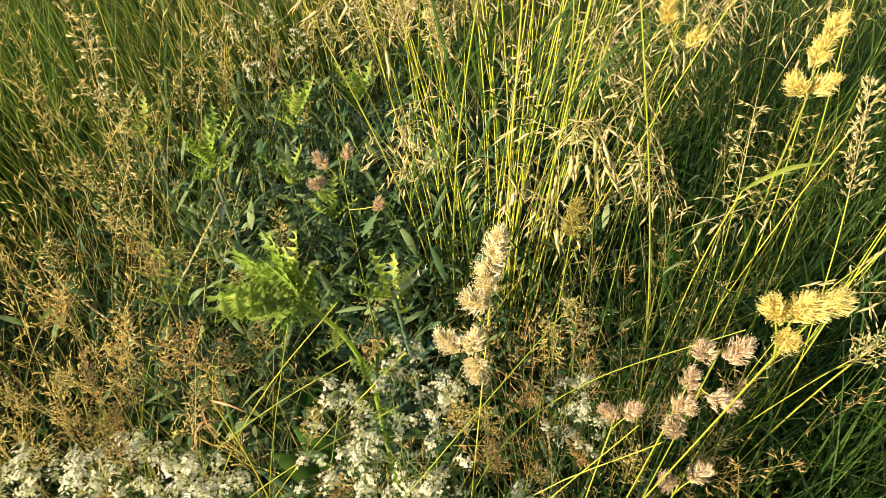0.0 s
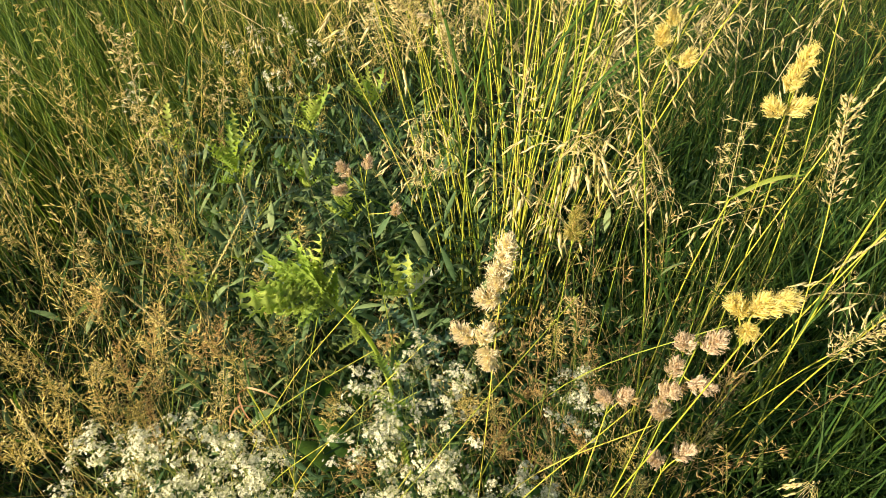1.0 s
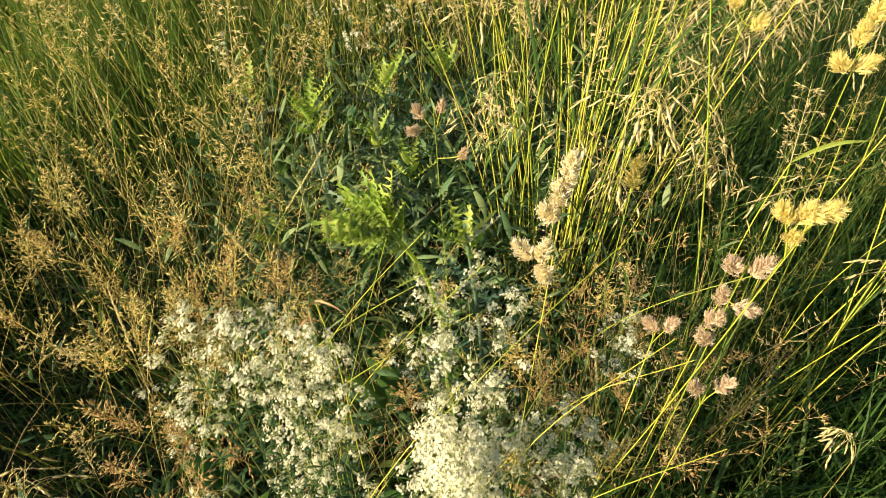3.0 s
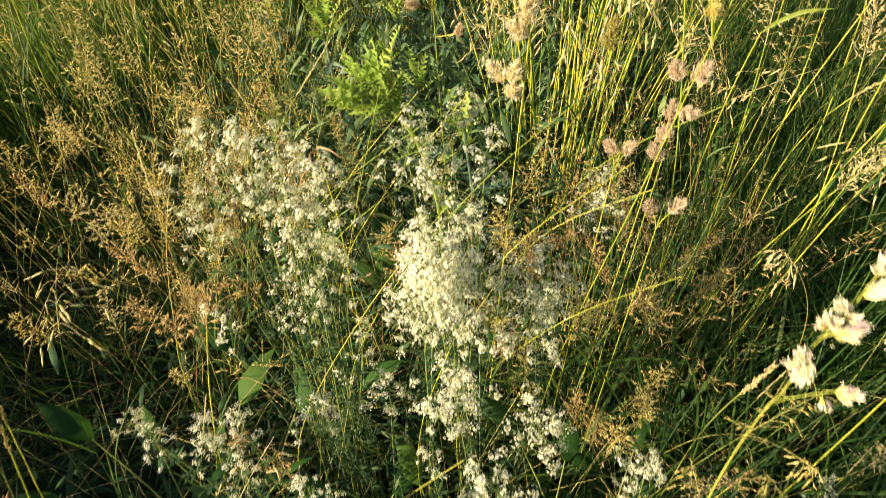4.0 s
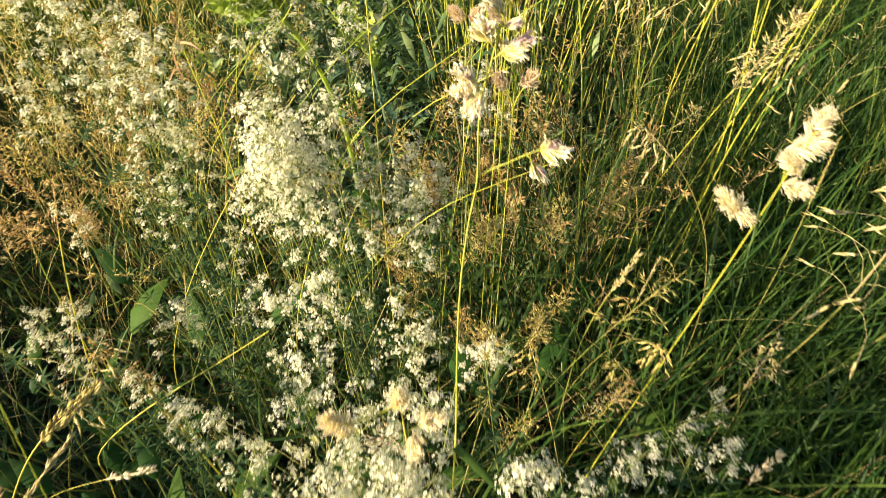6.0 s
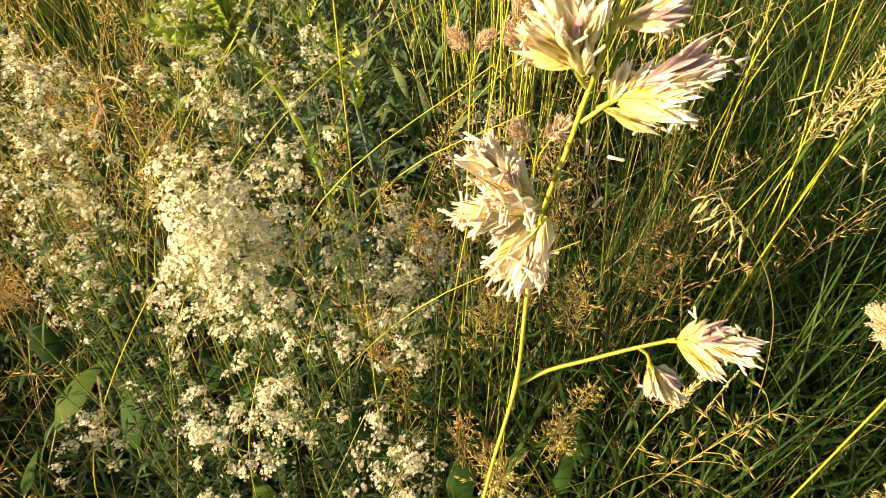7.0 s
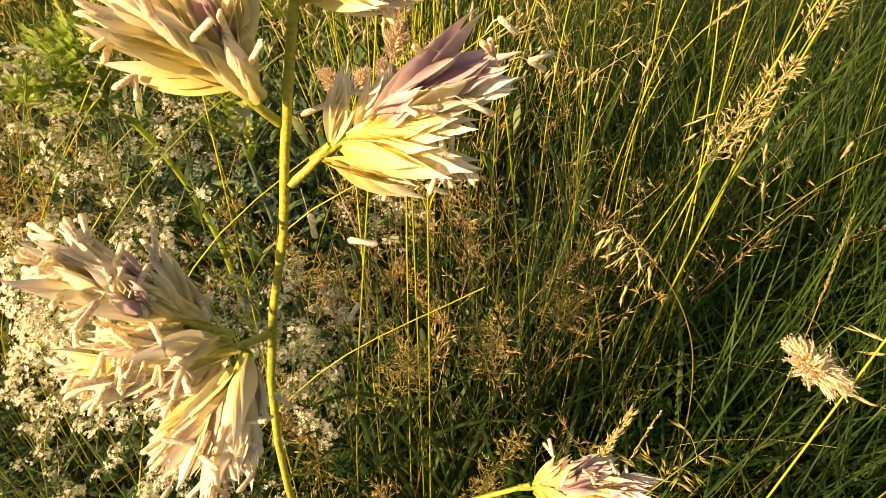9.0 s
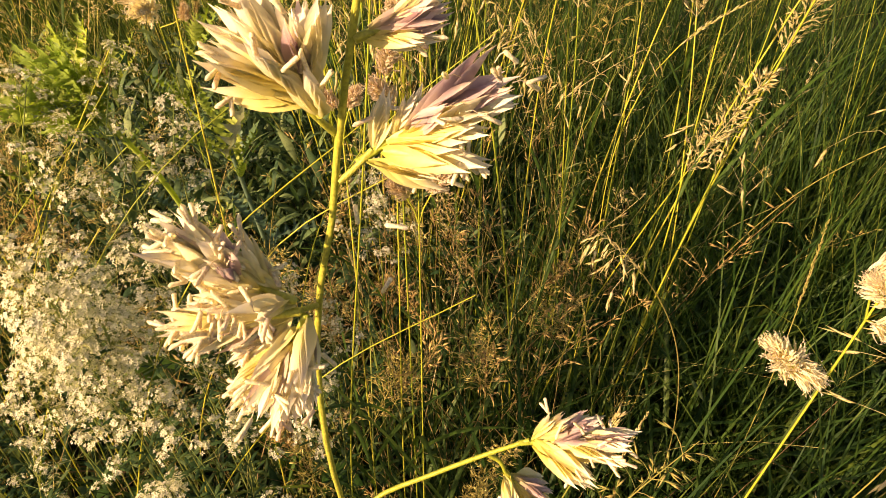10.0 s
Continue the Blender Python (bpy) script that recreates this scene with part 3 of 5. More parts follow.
def grass_plant(name, label, group, kind, seed, tall, material, head_length, nod=0.3, leaves=2, thick=0.0009):
    """One flowering grass: stem, leaf blades and seed head. Returns the root and the place of its tip."""
    rng = np.random.default_rng(seed)
    root = tagged(new(name), label, "grass", group)
    k = 16
    p, _ = blades(rng, np.zeros((1, 3)), np.array([tall]), np.array([0.02]), np.array([rng.uniform(0, 6.28)]), np.array([nod]), k)
    p = p[0]
    p[:, :2] += np.cumsum(np.cumsum(rng.normal(0, 0.0011, (k, 2)), 0), 0) * np.linspace(0, 1, k)[:, None]
    fine = curve_through(p, 40)
    cut = int(40 * (1 - head_length / tall))
    g = Geo()
    tubes(g, fine[: cut + 1][None], np.linspace(thick, thick * 0.6, cut + 1)[None], 5)
    part("stem", g, STEM_OBJ if thick > 0.001 else STEM_GREEN, root)
    for i in range(leaves):
        s = int(cut * rng.uniform(0.2, 0.75))
        base = fine[s][None]
        pl, side = blades(rng, base, rng.uniform(0.12, 0.26, 1), rng.uniform(0.15, 0.5, 1), rng.uniform(0, 6.28, 1), rng.uniform(0.5, 1.6, 1), 8)
        g = Geo()
        ribbons(g, pl, rng.uniform(0.003, 0.0055) * np.array([0.8, 1, 1, 0.95, 0.85, 0.65, 0.4, 0.05])[None], side[:, None], 0.18)
        part("leaf_blade", g, LUSH, root)
    head = spike(rng, fine[cut:]) if kind == "spike" else panicle(rng, fine[cut:], kind)
    part("seed_head", head, material, root)
    return root, fine[-1 if kind != "brome" else (cut + 40) // 2]


def lean_pose(x, y, heading, angle, spin, size):
    """Stands a plant at x, y, turned by spin and tipped by angle towards heading (radians)."""
    axis = Vector((-math.sin(heading), math.cos(heading), 0))
    return Matrix.Translation((x, y, -0.02)) @ Matrix.Rotation(angle, 4, axis) @ Matrix.Rotation(spin, 4, "Z") @ Matrix.Scale(size, 4)


def sow(kinds, places):
    """Sets the first plants of each kind, then copies, at the places (x, y, heading, angle, spin, size)."""
    used = set()
    for i, place in enumerate(places):
        x, y = place[:2]
        # two dark pockets where few heads stand
        if ((x - 0.47) / 0.24) ** 2 + ((y - 0.34) / 0.30) ** 2 < 1 and i % 3 and i >= len(kinds):
            continue
        if ((x + 0.66) / 0.20) ** 2 + ((y - 0.30) / 0.20) ** 2 < 1 and i % 2 and i >= len(kinds):
            continue
        root, tip = kinds[i % len(kinds)]
        m = lean_pose(*place)
        if root.name in used:
            copy_thing(root, m)
        else:
            used.add(root.name)
            root.matrix_basis = m


def patch(rng, n, cx, cy, rx, ry, heading=0.0, angle=0.1, spread=0.12, size=(0.85, 1.12), loose=0.7):
    out = []
    for _ in range(n):
        out.append((cx + rng.normal(0, rx), cy + rng.normal(0, ry), heading + rng.normal(0, loose), abs(rng.normal(angle, spread)), rng.uniform(0, 6.28), rng.uniform(*size)))
    return out


def even(rng, n, x0, x1, y0, y1, heading=0.0, angle=0.12, spread=0.1, size=(0.85, 1.12), loose=1.2):
    return [(rng.uniform(x0, x1), rng.uniform(y0, y1), heading + rng.normal(0, loose), abs(rng.normal(angle, spread)), rng.uniform(0, 6.28), rng.uniform(*size)) for _ in range(n)]


def fan(rng, n, cx, cy, spread, opening, size):
    """A tussock: stems that rise close together and part towards the top."""
    out = []
    for _ in range(n):
        a, r = rng.uniform(0, 6.28), rng.uniform(0, 1) ** 0.6
        out.append((cx + spread * r * math.cos(a), cy + spread * r * math.sin(a), a + rng.normal(0, 0.3), opening * r * rng.uniform(0.4, 1.2), rng.uniform(0, 6.28), rng.uniform(*size)))
    return out


def sow_grasses():
    rng = np.random.default_rng(41)
    bent = [grass_plant("bent_grass", "brownish bent grass with an airy seed head", "bent grasses", ("bent", "plume", "bent", "bent", "bent", "bent")[i], 100 + i, 0.74 + 0.03 * i, (AMBER, RUSSET, STRAW, AMBER, RUSSET, AMBER)[i], 0.15, 0.35) for i in range(6)]
    sow(bent, patch(rng, 22, -0.46, 0.46, 0.10, 0.09, 2.6, 0.1, size=(0.68, 0.86)) + patch(rng, 19, -0.64, 0.52, 0.18, 0.13, 2.6, 0.1, size=(0.72, 0.97)) + patch(rng, 22, -0.62, 0.75, 0.22, 0.20, 2.6, 0.1, size=(0.75, 1.0))
        + patch(rng, 3, -0.32, 0.70, 0.14, 0.14, size=(0.75, 0.9)) + patch(rng, 36, 0.14, 0.48, 0.11, 0.12, 0.3, 0.12, size=(0.78, 1.02)) + even(rng, 10, -0.8, -0.1, 0.9, 2.4, size=(0.7, 0.9))
        + patch(rng, 2, -0.45, 0.16, 0.12, 0.12, size=(0.75, 0.9)))
    meadow = [grass_plant("meadow_grass_stem", "yellow-green meadow grass with a loose straw seed head", "meadow grasses", "meadow", 120 + i, 0.78 + 0.03 * i, OLIVE if i % 3 else STRAW, 0.14, 0.35) for i in range(7)]
    sow(meadow, fan(rng, 9, 0.04, 1.12, 0.12, 0.22, (0.95, 1.2)) + even(rng, 22, -0.1, 1.9, 1.1, 2.9, 0.2, 0.12)
        + patch(rng, 4, 0.28, 0.60, 0.12, 0.10, 0.2, 0.15, size=(0.8, 0.95)) + patch(rng, 8, -0.75, 1.3, 0.3, 0.25, 2.9, 0.1) + patch(rng, 14, -0.66, 0.72, 0.2, 0.2, 2.6, 0.1, size=(0.8, 0.98)) + patch(rng, 8, -0.95, 1.0, 0.2, 0.2, 2.6, 0.1, size=(0.85, 1.0))
        + even(rng, 2, 0.3, 1.0, 0.1, 0.8, 0.2, 0.15, size=(0.7, 0.85)))
    brome = [grass_plant("brome_grass", "straw-coloured brome grass with drooping spikelets", "brome grasses", "brome", 140 + i, 0.86 + 0.03 * i, STRAW, 0.17, 0.75) for i in range(6)]
    sow(brome, patch(rng, 20, 0.27, 0.92, 0.16, 0.12, 0.2, 0.15, 0.1, (0.92, 1.1)) + fan(rng, 18, 0.08, 1.14, 0.13, 0.2, (1.0, 1.2)) + patch(rng, 2, 0.36, 0.42, 0.10, 0.10, 0.2, 0.2, size=(0.8, 0.95))
        + even(rng, 16, 0.0, 1.5, 1.2, 2.9) + patch(rng, 2, -0.34, 0.0, 0.10, 0.06, 2.6, 0.1, size=(0.7, 0.85)))
    tall = [grass_plant("tall_grass", "tall bright yellow grass stem with a slim seed head", "tall grasses", ("plume", "spike", "plume", "meadow")[i], 170 + i, 0.98 + 0.03 * i, STRAW, 0.15, 0.22, 1, 0.0014) for i in range(4)]
    sow(tall, fan(rng, 36, 0.08, 1.06, 0.10, 0.22, (0.92, 1.22)) + fan(rng, 16, 0.10, 1.0, 0.06, 0.12, (1.0, 1.2)) + patch(rng, 8, 0.36, 0.68, 0.045, 0.06, 0.05, 0.08, 0.03, (0.85, 1.02), 0.2) + patch(rng, 7, 0.50, 0.68, 0.05, 0.06, 0.0, 0.08, 0.03, (0.85, 1.0), 0.2))
    rye = [grass_plant("spike_grass", "slender green-gold grass with a narrow seed spike", "spike grasses", "spike", 160 + i, 0.80 + 0.04 * i, OLIVE if i % 2 else STRAW, 0.12, 0.3) for i in range(4)]
    sow(rye, even(rng, 40, -1.0, 1.6, 0.2, 2.4, 0.2, 0.15) + patch(rng, 5, -0.3, -0.05, 0.12, 0.08, 0.6, 0.2, size=(0.65, 0.85)) + patch(rng, 8, 0.5, 0.45, 0.2, 0.2, 0.1, 0.3, size=(0.7, 0.9)))


sow_grasses()


def fine_panicles(name, label, material, seed, n, area, height, thin_out=None, seed_size=(0.006, 0.010, 0.0019)):
    """Slight grasses with sparse small seeds on hair-thin branches, too many to count."""
    rng = np.random.default_rng(seed)
    base = scatter(rng, n, *area)
    if thin_out is not None:
        base = base[rng.random(n) < thin_out(base[:, 0], base[:, 1])]
        n = len(base)
    k, b = 9, 16
    p, _ = blades(rng, base, rng.uniform(*height, n), rng.uniform(0.0, 0.3, n), rng.uniform(0, 6.28, n), rng.uniform(0.1, 0.6, n), k)
    g = Geo()
    tubes(g, p, np.linspace(0.0006, 0.0003, k)[None], 3)
    at = rng.uniform(0.74, 1.0, (n, b)) * (k - 1.001)
    a = at.astype(int)
    row = np.arange(n)[:, None]
    root = p[row, a] + (p[row, a + 1] - p[row, a]) * (at - a)[..., None]
    way = rng.normal(0, 1, (n, b, 3))
    way[..., 2] = np.abs(way[..., 2]) * 0.4 + 0.6
    way = unit(way)
    reach = rng.uniform(0.012, 0.05, (n, b, 1)) * (1.1 - at / (k - 1))[..., None] * 3.2
    end = root + way * reach
    tubes(g, np.stack([root, (root + end) / 2, end], 2).reshape(-1, 3, 3), 0.00018, 3)
    for f in (1.0, 0.8, 0.6):
        q = (root + way * reach * f).reshape(-1, 3)
        d = way.reshape(-1, 3) + rng.normal(0, 0.35, q.shape)
        spindles(g, q, d, rng.uniform(*seed_size[:2], len(q)), seed_size[2], 3, 0.35)
    tagged(new(name, g.mesh(name, material)), label, "grass", kind="stuff")


def clumped(x, y):
    """Slight grasses keep to clumps and leave the herb patch between the thistles free."""
    herbs = np.exp(-(((x + 0.28) / 0.36) ** 2 + ((y - 1.05) / 0.42) ** 2))
    return np.clip(np.where(np.sin(x * 13 + 2 * np.sin(y * 6)) * np.sin(y * 11 + x * 3) > 0.1, 1.0, 0.12) * (1 - 1.2 * herbs), 0, 1)


fine_panicles("fine_grass_heads", "slight golden grasses with sparse small seeds", AMBER, 25, 190, (-1.1, -0.15, 0.38, 1.0), (0.42, 0.72), clumped)
fine_panicles("coarse_grass_heads", "golden grasses with plump ripe seeds crowding together", AMBER, 28, 200, (-1.3, -0.3, 0.45, 1.4), (0.52, 0.82), clumped, (0.009, 0.015, 0.0022))
fine_panicles("green_grass_heads", "slight yellow-green grasses with sparse small seeds", OLIVE, 26, 300, (-1.1, 0.9, 0.45, 2.0), (0.42, 0.74), clumped)
fine_panicles("ripe_grass_heads", "reddish-gold ripe grass heads tangled between the flowers", RUSSET, 29, 34, (0.12, 0.36, 0.42, 0.64), (0.52, 0.74), None, (0.009, 0.014, 0.0021))
fine_panicles("pale_grass_heads", "slight straw-pale grasses with sparse small seeds", STRAW, 27, 50, (-0.1, 0.6, 0.30, 1.3), (0.45, 0.78), clumped)


# ---- bedstraw ----
def floret_cloud(rng, centres, normals, r):
    """Four-petalled florets."""
    g = Geo()
    n = len(centres)
    nz = unit(normals)
    ref = unit(rng.normal(0, 1, (n, 3)))
    u = unit(np.cross(nz, ref))
    w = np.cross(nz, u)
    r = np.broadcast_to(r, n)[:, None]
    rows = []
    for k in range(4):
        a = k * np.pi / 2
        d = np.cos(a) * u + np.sin(a) * w
        e = -np.sin(a) * u + np.cos(a) * w
        rows.append(np.stack([centres + d * r * 0.05, centres + d * r * 0.55 + e * r * 0.34 + nz * r * 0.12,
                              centres + d * r + nz * r * 0.22, centres + d * r * 0.55 - e * r * 0.34 + nz * r * 0.12], 1))
    v = np.stack(rows, 1)
    g.add(v, np.arange(n * 16).reshape(-1, 4))
    return g


def spray_meshes(seed):
    """A flowering spray about 9 cm high: florets, and the fine twigs that carry them."""
    rng = np.random.default_rng(seed)
    tall = rng.uniform(0.075, 0.10)
    twigs, c, nrm = [], [], []
    for i in range(7):
        s = i / 6
        z = -tall * 0.5 + tall * s
        for j in range(3):
            ang = rng.uniform(0, 6.28)
            reach = 0.046 * (1.0 - 0.75 * s) * rng.uniform(0.5, 1.15)
            out = arr(np.cos(ang), np.sin(ang), 0)
            a, b = arr(0, 0, z), arr(0, 0, z + 0.012) + out * reach
            twigs.append(np.stack([a, (a + b) / 2 + arr(0, 0, -0.002), b]))
            m = rng.integers(12, 30)
            ball = unit(rng.normal(0, 1, (m, 3)) + arr(0, 0, 0.6)) * rng.uniform(0.002, 0.0105, (m, 1)) * arr(1, 1, 0.6)
            c.append(b + ball)
            nrm.append(ball + out * 0.002 + arr(0, 0, 0.006) + rng.normal(0, 0.002, (m, 3)))
            for q in range(0, m, 2):
                twigs.append(np.stack([b - out * 0.003, b + ball[q] * 0.5, b + ball[q] * 0.95]))
    g = Geo()
    tubes(g, np.array(twigs), np.array([0.00035, 0.0003, 0.0002])[None], 3)
    tubes(g, np.array([[[0, 0, -tall * 0.6], [0, 0, 0], [0, 0, tall * 0.55]]]), 0.0005, 3)
    c, nrm = np.concatenate(c), np.concatenate(nrm)
    f = floret_cloud(rng, c, nrm, rng.uniform(0.0015, 0.0025, len(c)))
    return f.mesh("florets", PETAL, False), g.mesh("spray_stalk", TWIG)


SPRAYS = [spray_meshes(300 + i) for i in range(9)]


def bedstraw(rng, tops, fluff=1.0, size=1.0, label="white-flowering bedstraw with frothy sprays on thin stems"):
    """One bedstraw plant whose sprays stand at tops."""
    tops = np.asarray(tops, float)
    root = tagged(new("bedstraw"), label, "wildflower", "bedstraw plants")
    foot = tops.mean(0) * arr(1, 1, 0) + arr(rng.normal(0.02, 0.02), rng.normal(0.03, 0.02), 0)
    root.location = foot
    for p in tops - foot:
        base = arr(rng.normal(0, 0.012), rng.normal(0, 0.012), -0.02)
        path = curve_through([base, base + (p - base) * arr(0.25, 0.25, 0.4), base + (p - base) * arr(0.7, 0.7, 0.75), p], 14)
        g = Geo()
        tubes(g, path[None], np.linspace(0.0012, 0.0006, 14)[None], 4)
        stem = part("stem", g, TWIG, root)
        leaf = Geo()
        for q in range(3, 13):
            n = 6
            head = np.arange(n) * 1.047 + rng.uniform(0, 1)
            pl, side = blades(rng, np.repeat(path[q][None], n, 0), rng.uniform(0.010, 0.020, n), np.full(n, 1.0), head, np.full(n, 0.5), 4)
            ribbons(leaf, pl, 0.0032 * np.array([0.3, 0.8, 1.0, 0.1])[None], side[:, None], 0.1)
        tagged(part("leaf_whorl", leaf, HERB, stem, "small narrow green leaves in whorls"), kind="stuff")
        for extra in range(1 + (rng.random() < fluff - 1)):
            f, t = SPRAYS[rng.integers(len(SPRAYS))]
            place = Vector(p) if extra == 0 else Vector(p + rng.normal(0, 0.02, 3) - arr(0, 0, 0.02))
            spray = tagged(part("flower_spray", f, None, root, "frothy white four-petalled florets"), kind="stuff")
            spray.matrix_basis = Matrix.Translation(place) @ Euler((rng.normal(-0.1, 0.25), rng.normal(0, 0.25), rng.uniform(0, 6.28))).to_matrix().to_4x4() @ Matrix.Scale(rng.uniform(0.75, 1.1) * size, 4)
            part("spray_stalk", t, None, spray, "thin green branching stalk")


def plant_bedstraw():
    rng = np.random.default_rng(51)
    crest = [(-0.292, 0.239, 0.85), (-0.266, 0.257, 0.86), (-0.237, 0.257, 0.86), (-0.205, 0.261, 0.84), (-0.176, 0.268, 0.82), (-0.158, 0.267, 0.81), (-0.269, 0.227, 0.81), (-0.195, 0.234, 0.77), (-0.231, 0.244, 0.80), (-0.173, 0.235, 0.74), (-0.287, 0.207, 0.77)]
    crest = [(x, y, z - 0.02) for x, y, z in crest]
    tall = [(-0.201, 0.249, 0.79), (-0.185, 0.258, 0.75), (-0.192, 0.222, 0.67), (-0.161, 0.257, 0.67),
            (-0.185, 0.238, 0.61), (-0.290, 0.196, 0.61), (-0.230, 0.245, 0.60), (-0.131, 0.235, 0.53), (-0.165, 0.143, 0.51), (-0.084, 0.199, 0.50)]
    middle = [(-0.033, 0.359, 0.82), (-0.076, 0.318, 0.82), (0.005, 0.375, 0.79), (-0.027, 0.331, 0.76), (0.000, 0.301, 0.71), (-0.039, 0.264, 0.73),
              (-0.030, 0.235, 0.75), (-0.043, 0.219, 0.70), (-0.008, 0.244, 0.69), (0.032, 0.215, 0.63), (0.094, 0.279, 0.61), (0.090, 0.348, 0.63),
              (0.123, 0.334, 0.62), (0.140, 0.449, 0.69), (0.018, 0.190, 0.55), (0.113, 0.195, 0.52), (0.045, 0.30, 0.64), (0.0, 0.21, 0.66), (-0.030, 0.225, 0.755), (-0.012, 0.238, 0.735), (-0.042, 0.245, 0.715), (-0.022, 0.205, 0.70), (-0.03, 0.19, 0.65)]
    side = [(-0.329, 0.034, 0.62), (-0.295, 0.022, 0.61), (-0.259, 0.061, 0.59), (-0.248, 0.043, 0.57), (-0.225, 0.074, 0.59), (-0.201, 0.026, 0.57), (-0.128, 0.029, 0.56), (-0.108, 0.040, 0.49), (-0.004, 0.099, 0.54)]
    edge = [(0.003, -0.056, 0.69), (0.025, -0.055, 0.67), (0.056, -0.068, 0.65)]
    bright = [(0.080, 0.041, 0.63), (0.177, -0.024, 0.69), (0.155, -0.077, 0.70), (0.140, -0.111, 0.69),
              (0.178, -0.121, 0.71), (0.231, -0.102, 0.69), (0.284, -0.072, 0.69), (0.320, -0.075, 0.67), (0.248, -0.131, 0.63), (0.095, -0.118, 0.61), (0.114, -0.158, 0.58),
              (0.160, -0.155, 0.56), (0.175, -0.131, 0.65), (0.209, -0.134, 0.65), (0.205, -0.09, 0.70)]
    rest = [(0.225, 0.080, 0.65), (0.221, 0.112, 0.60), (0.375, 0.028, 0.63), (0.417, 0.046, 0.61), (0.460, 0.056, 0.60), (0.357, 0.020, 0.60), (0.297, 0.005, 0.59), (0.407, 0.029, 0.50), (0.484, 0.210, 0.45), (0.252, -0.124, 0.50)]
    far = [(-0.483, 1.351, 0.66), (-0.537, 1.324, 0.64), (-0.416, 1.236, 0.63), (-0.282, 1.335, 0.66), (-0.241, 1.466, 0.66), (-0.683, 1.139, 0.64), (-0.43, 1.42, 0.65), (-0.36, 1.38, 0.62)]
    for group, each, fluff, size in ((crest, 4, 1.35, 0.95), (tall, 4, 1.15, 0.80), (middle, 5, 1.7, 0.95), (side, 4, 1.1, 0.55), (edge, 3, 1.0, 0.62), (bright, 5, 2.0, 0.92), (rest, 3, 1.0, 0.64), (far, 2, 1.0, 0.62)):
        for i in range(0, len(group), each):
            bedstraw(rng, group[i:i + each], fluff, size)


plant_bedstraw()


# ---- cocksfoot ----
def spikelet_mesh(seed, scales=6, k=8, material=LEMMA):
    """One spikelet of unit length along z: slender keeled scales laid alternately over one another, each drawn out to a point."""
    rng = np.random.default_rng(seed)
    g = Geo()
    for i in range(scales):
        side = 1 if i % 2 else -1
        s = np.linspace(0, 1, k)
        start = 0.07 * i
        span = rng.uniform(0.58, 0.74) * (1 - 0.045 * i)
        open_by = (0.11 - 0.010 * i) * side * rng.uniform(0.6, 1.4)
        x = open_by * np.sin(s * 2.2) + rng.normal(0, 0.008) + 0.02 * side * s ** 3
        p = np.stack([x, rng.normal(0, 0.025) * s, start + span * s], -1)[None]
        w = 0.155 * np.interp(s, [0, 0.18, 0.45, 0.7, 0.88, 1], [0.3, 0.85, 1, 0.62, 0.16, 0.02]) * rng.uniform(0.85, 1.15)
        ribbons(g, p, w[None], arr(0, 1, 0)[None, None], 0.55 * side)
    return g.mesh("spikelet", material)


SPIKELETS = [spikelet_mesh(400 + i) for i in range(8)]
YELLOW_SPIKELETS = [spikelet_mesh(460 + i, 6, 8, LEMMA_YELLOW) for i in range(4)]
PURPLE_SPIKELETS = [spikelet_mesh(470 + i, 5, 8, LEMMA_PURPLE) for i in range(4)]


def aim(place, way, size, spin):
    return Matrix.Translation(place) @ Vector(way).to_track_quat("Z", "Y").to_matrix().to_4x4() @ Matrix.Rotation(spin, 4, "Z") @ Matrix.Scale(size, 4)


def far_cluster(seed, material, n=92, loose=0.0):
    """A shaggy tuft along z, one unit long: fans of slender pointed scales that rise from a short core and lean to one side."""
    rng = np.random.default_rng(seed)
    g = Geo()
    m = 4
    ang = rng.uniform(0, 6.28, n)
    z = 0.20 + 0.80 * rng.random(n) ** 0.85
    r = np.interp(z, [0.2, 0.42, 0.75, 1.0], [0.30, 0.41, 0.33, 0.08]) * rng.uniform(0.55, 1.12 + loose, n)
    tip = np.stack([np.cos(ang) * r + 0.07, np.sin(ang) * r * 0.85, z], -1)
    root = np.stack([0.03 + 0 * ang, 0 * ang, np.clip(z - rng.uniform(0.22, 0.38, n), 0.0, 0.60)], -1)
    way = unit(tip - root)
    tip, way = np.repeat(tip, m, 0), np.repeat(way, m, 0)
    way = unit(way + rng.normal(0, 0.13 + loose * 0.5, way.shape))
    size = rng.uniform(0.20, 0.36, n * m)
    tip = tip + rng.normal(0, 0.022 + 0.03 * loose, tip.shape)
    at = tip - way * size[:, None]
    s = np.linspace(0, 1, 5)[None, :, None]
    bow = unit(np.cross(way, rng.normal(0, 1, way.shape)))
    p = at[:, None] + way[:, None] * size[:, None, None] * s + bow[:, None] * 0.03 * np.sin(s * 2.6)
    ribbons(g, p, rng.uniform(0.03, 0.052, (n * m, 1)) * np.array([0.4, 0.95, 0.9, 0.45, 0.03])[None], np.cross(way, bow)[:, None], 0.35)
    few = rng.random(len(tip)) < 0.3
    ends = tip[few]
    spindles(g, ends, unit(rng.normal(0, 1, ends.shape) + way[few] + arr(0, 0, -0.3)), 0.085, 0.026, 3)
    return g.mesh("flower_tuft", material)


PALE = [far_cluster(420 + i, HEAD) for i in range(4)]
DUSKY = [far_cluster(425 + i, DUSK) for i in range(3)]
YELLOW = [far_cluster(430 + i, GOLD) for i in range(3)]
GREENISH = [far_cluster(440, OLIVE)]


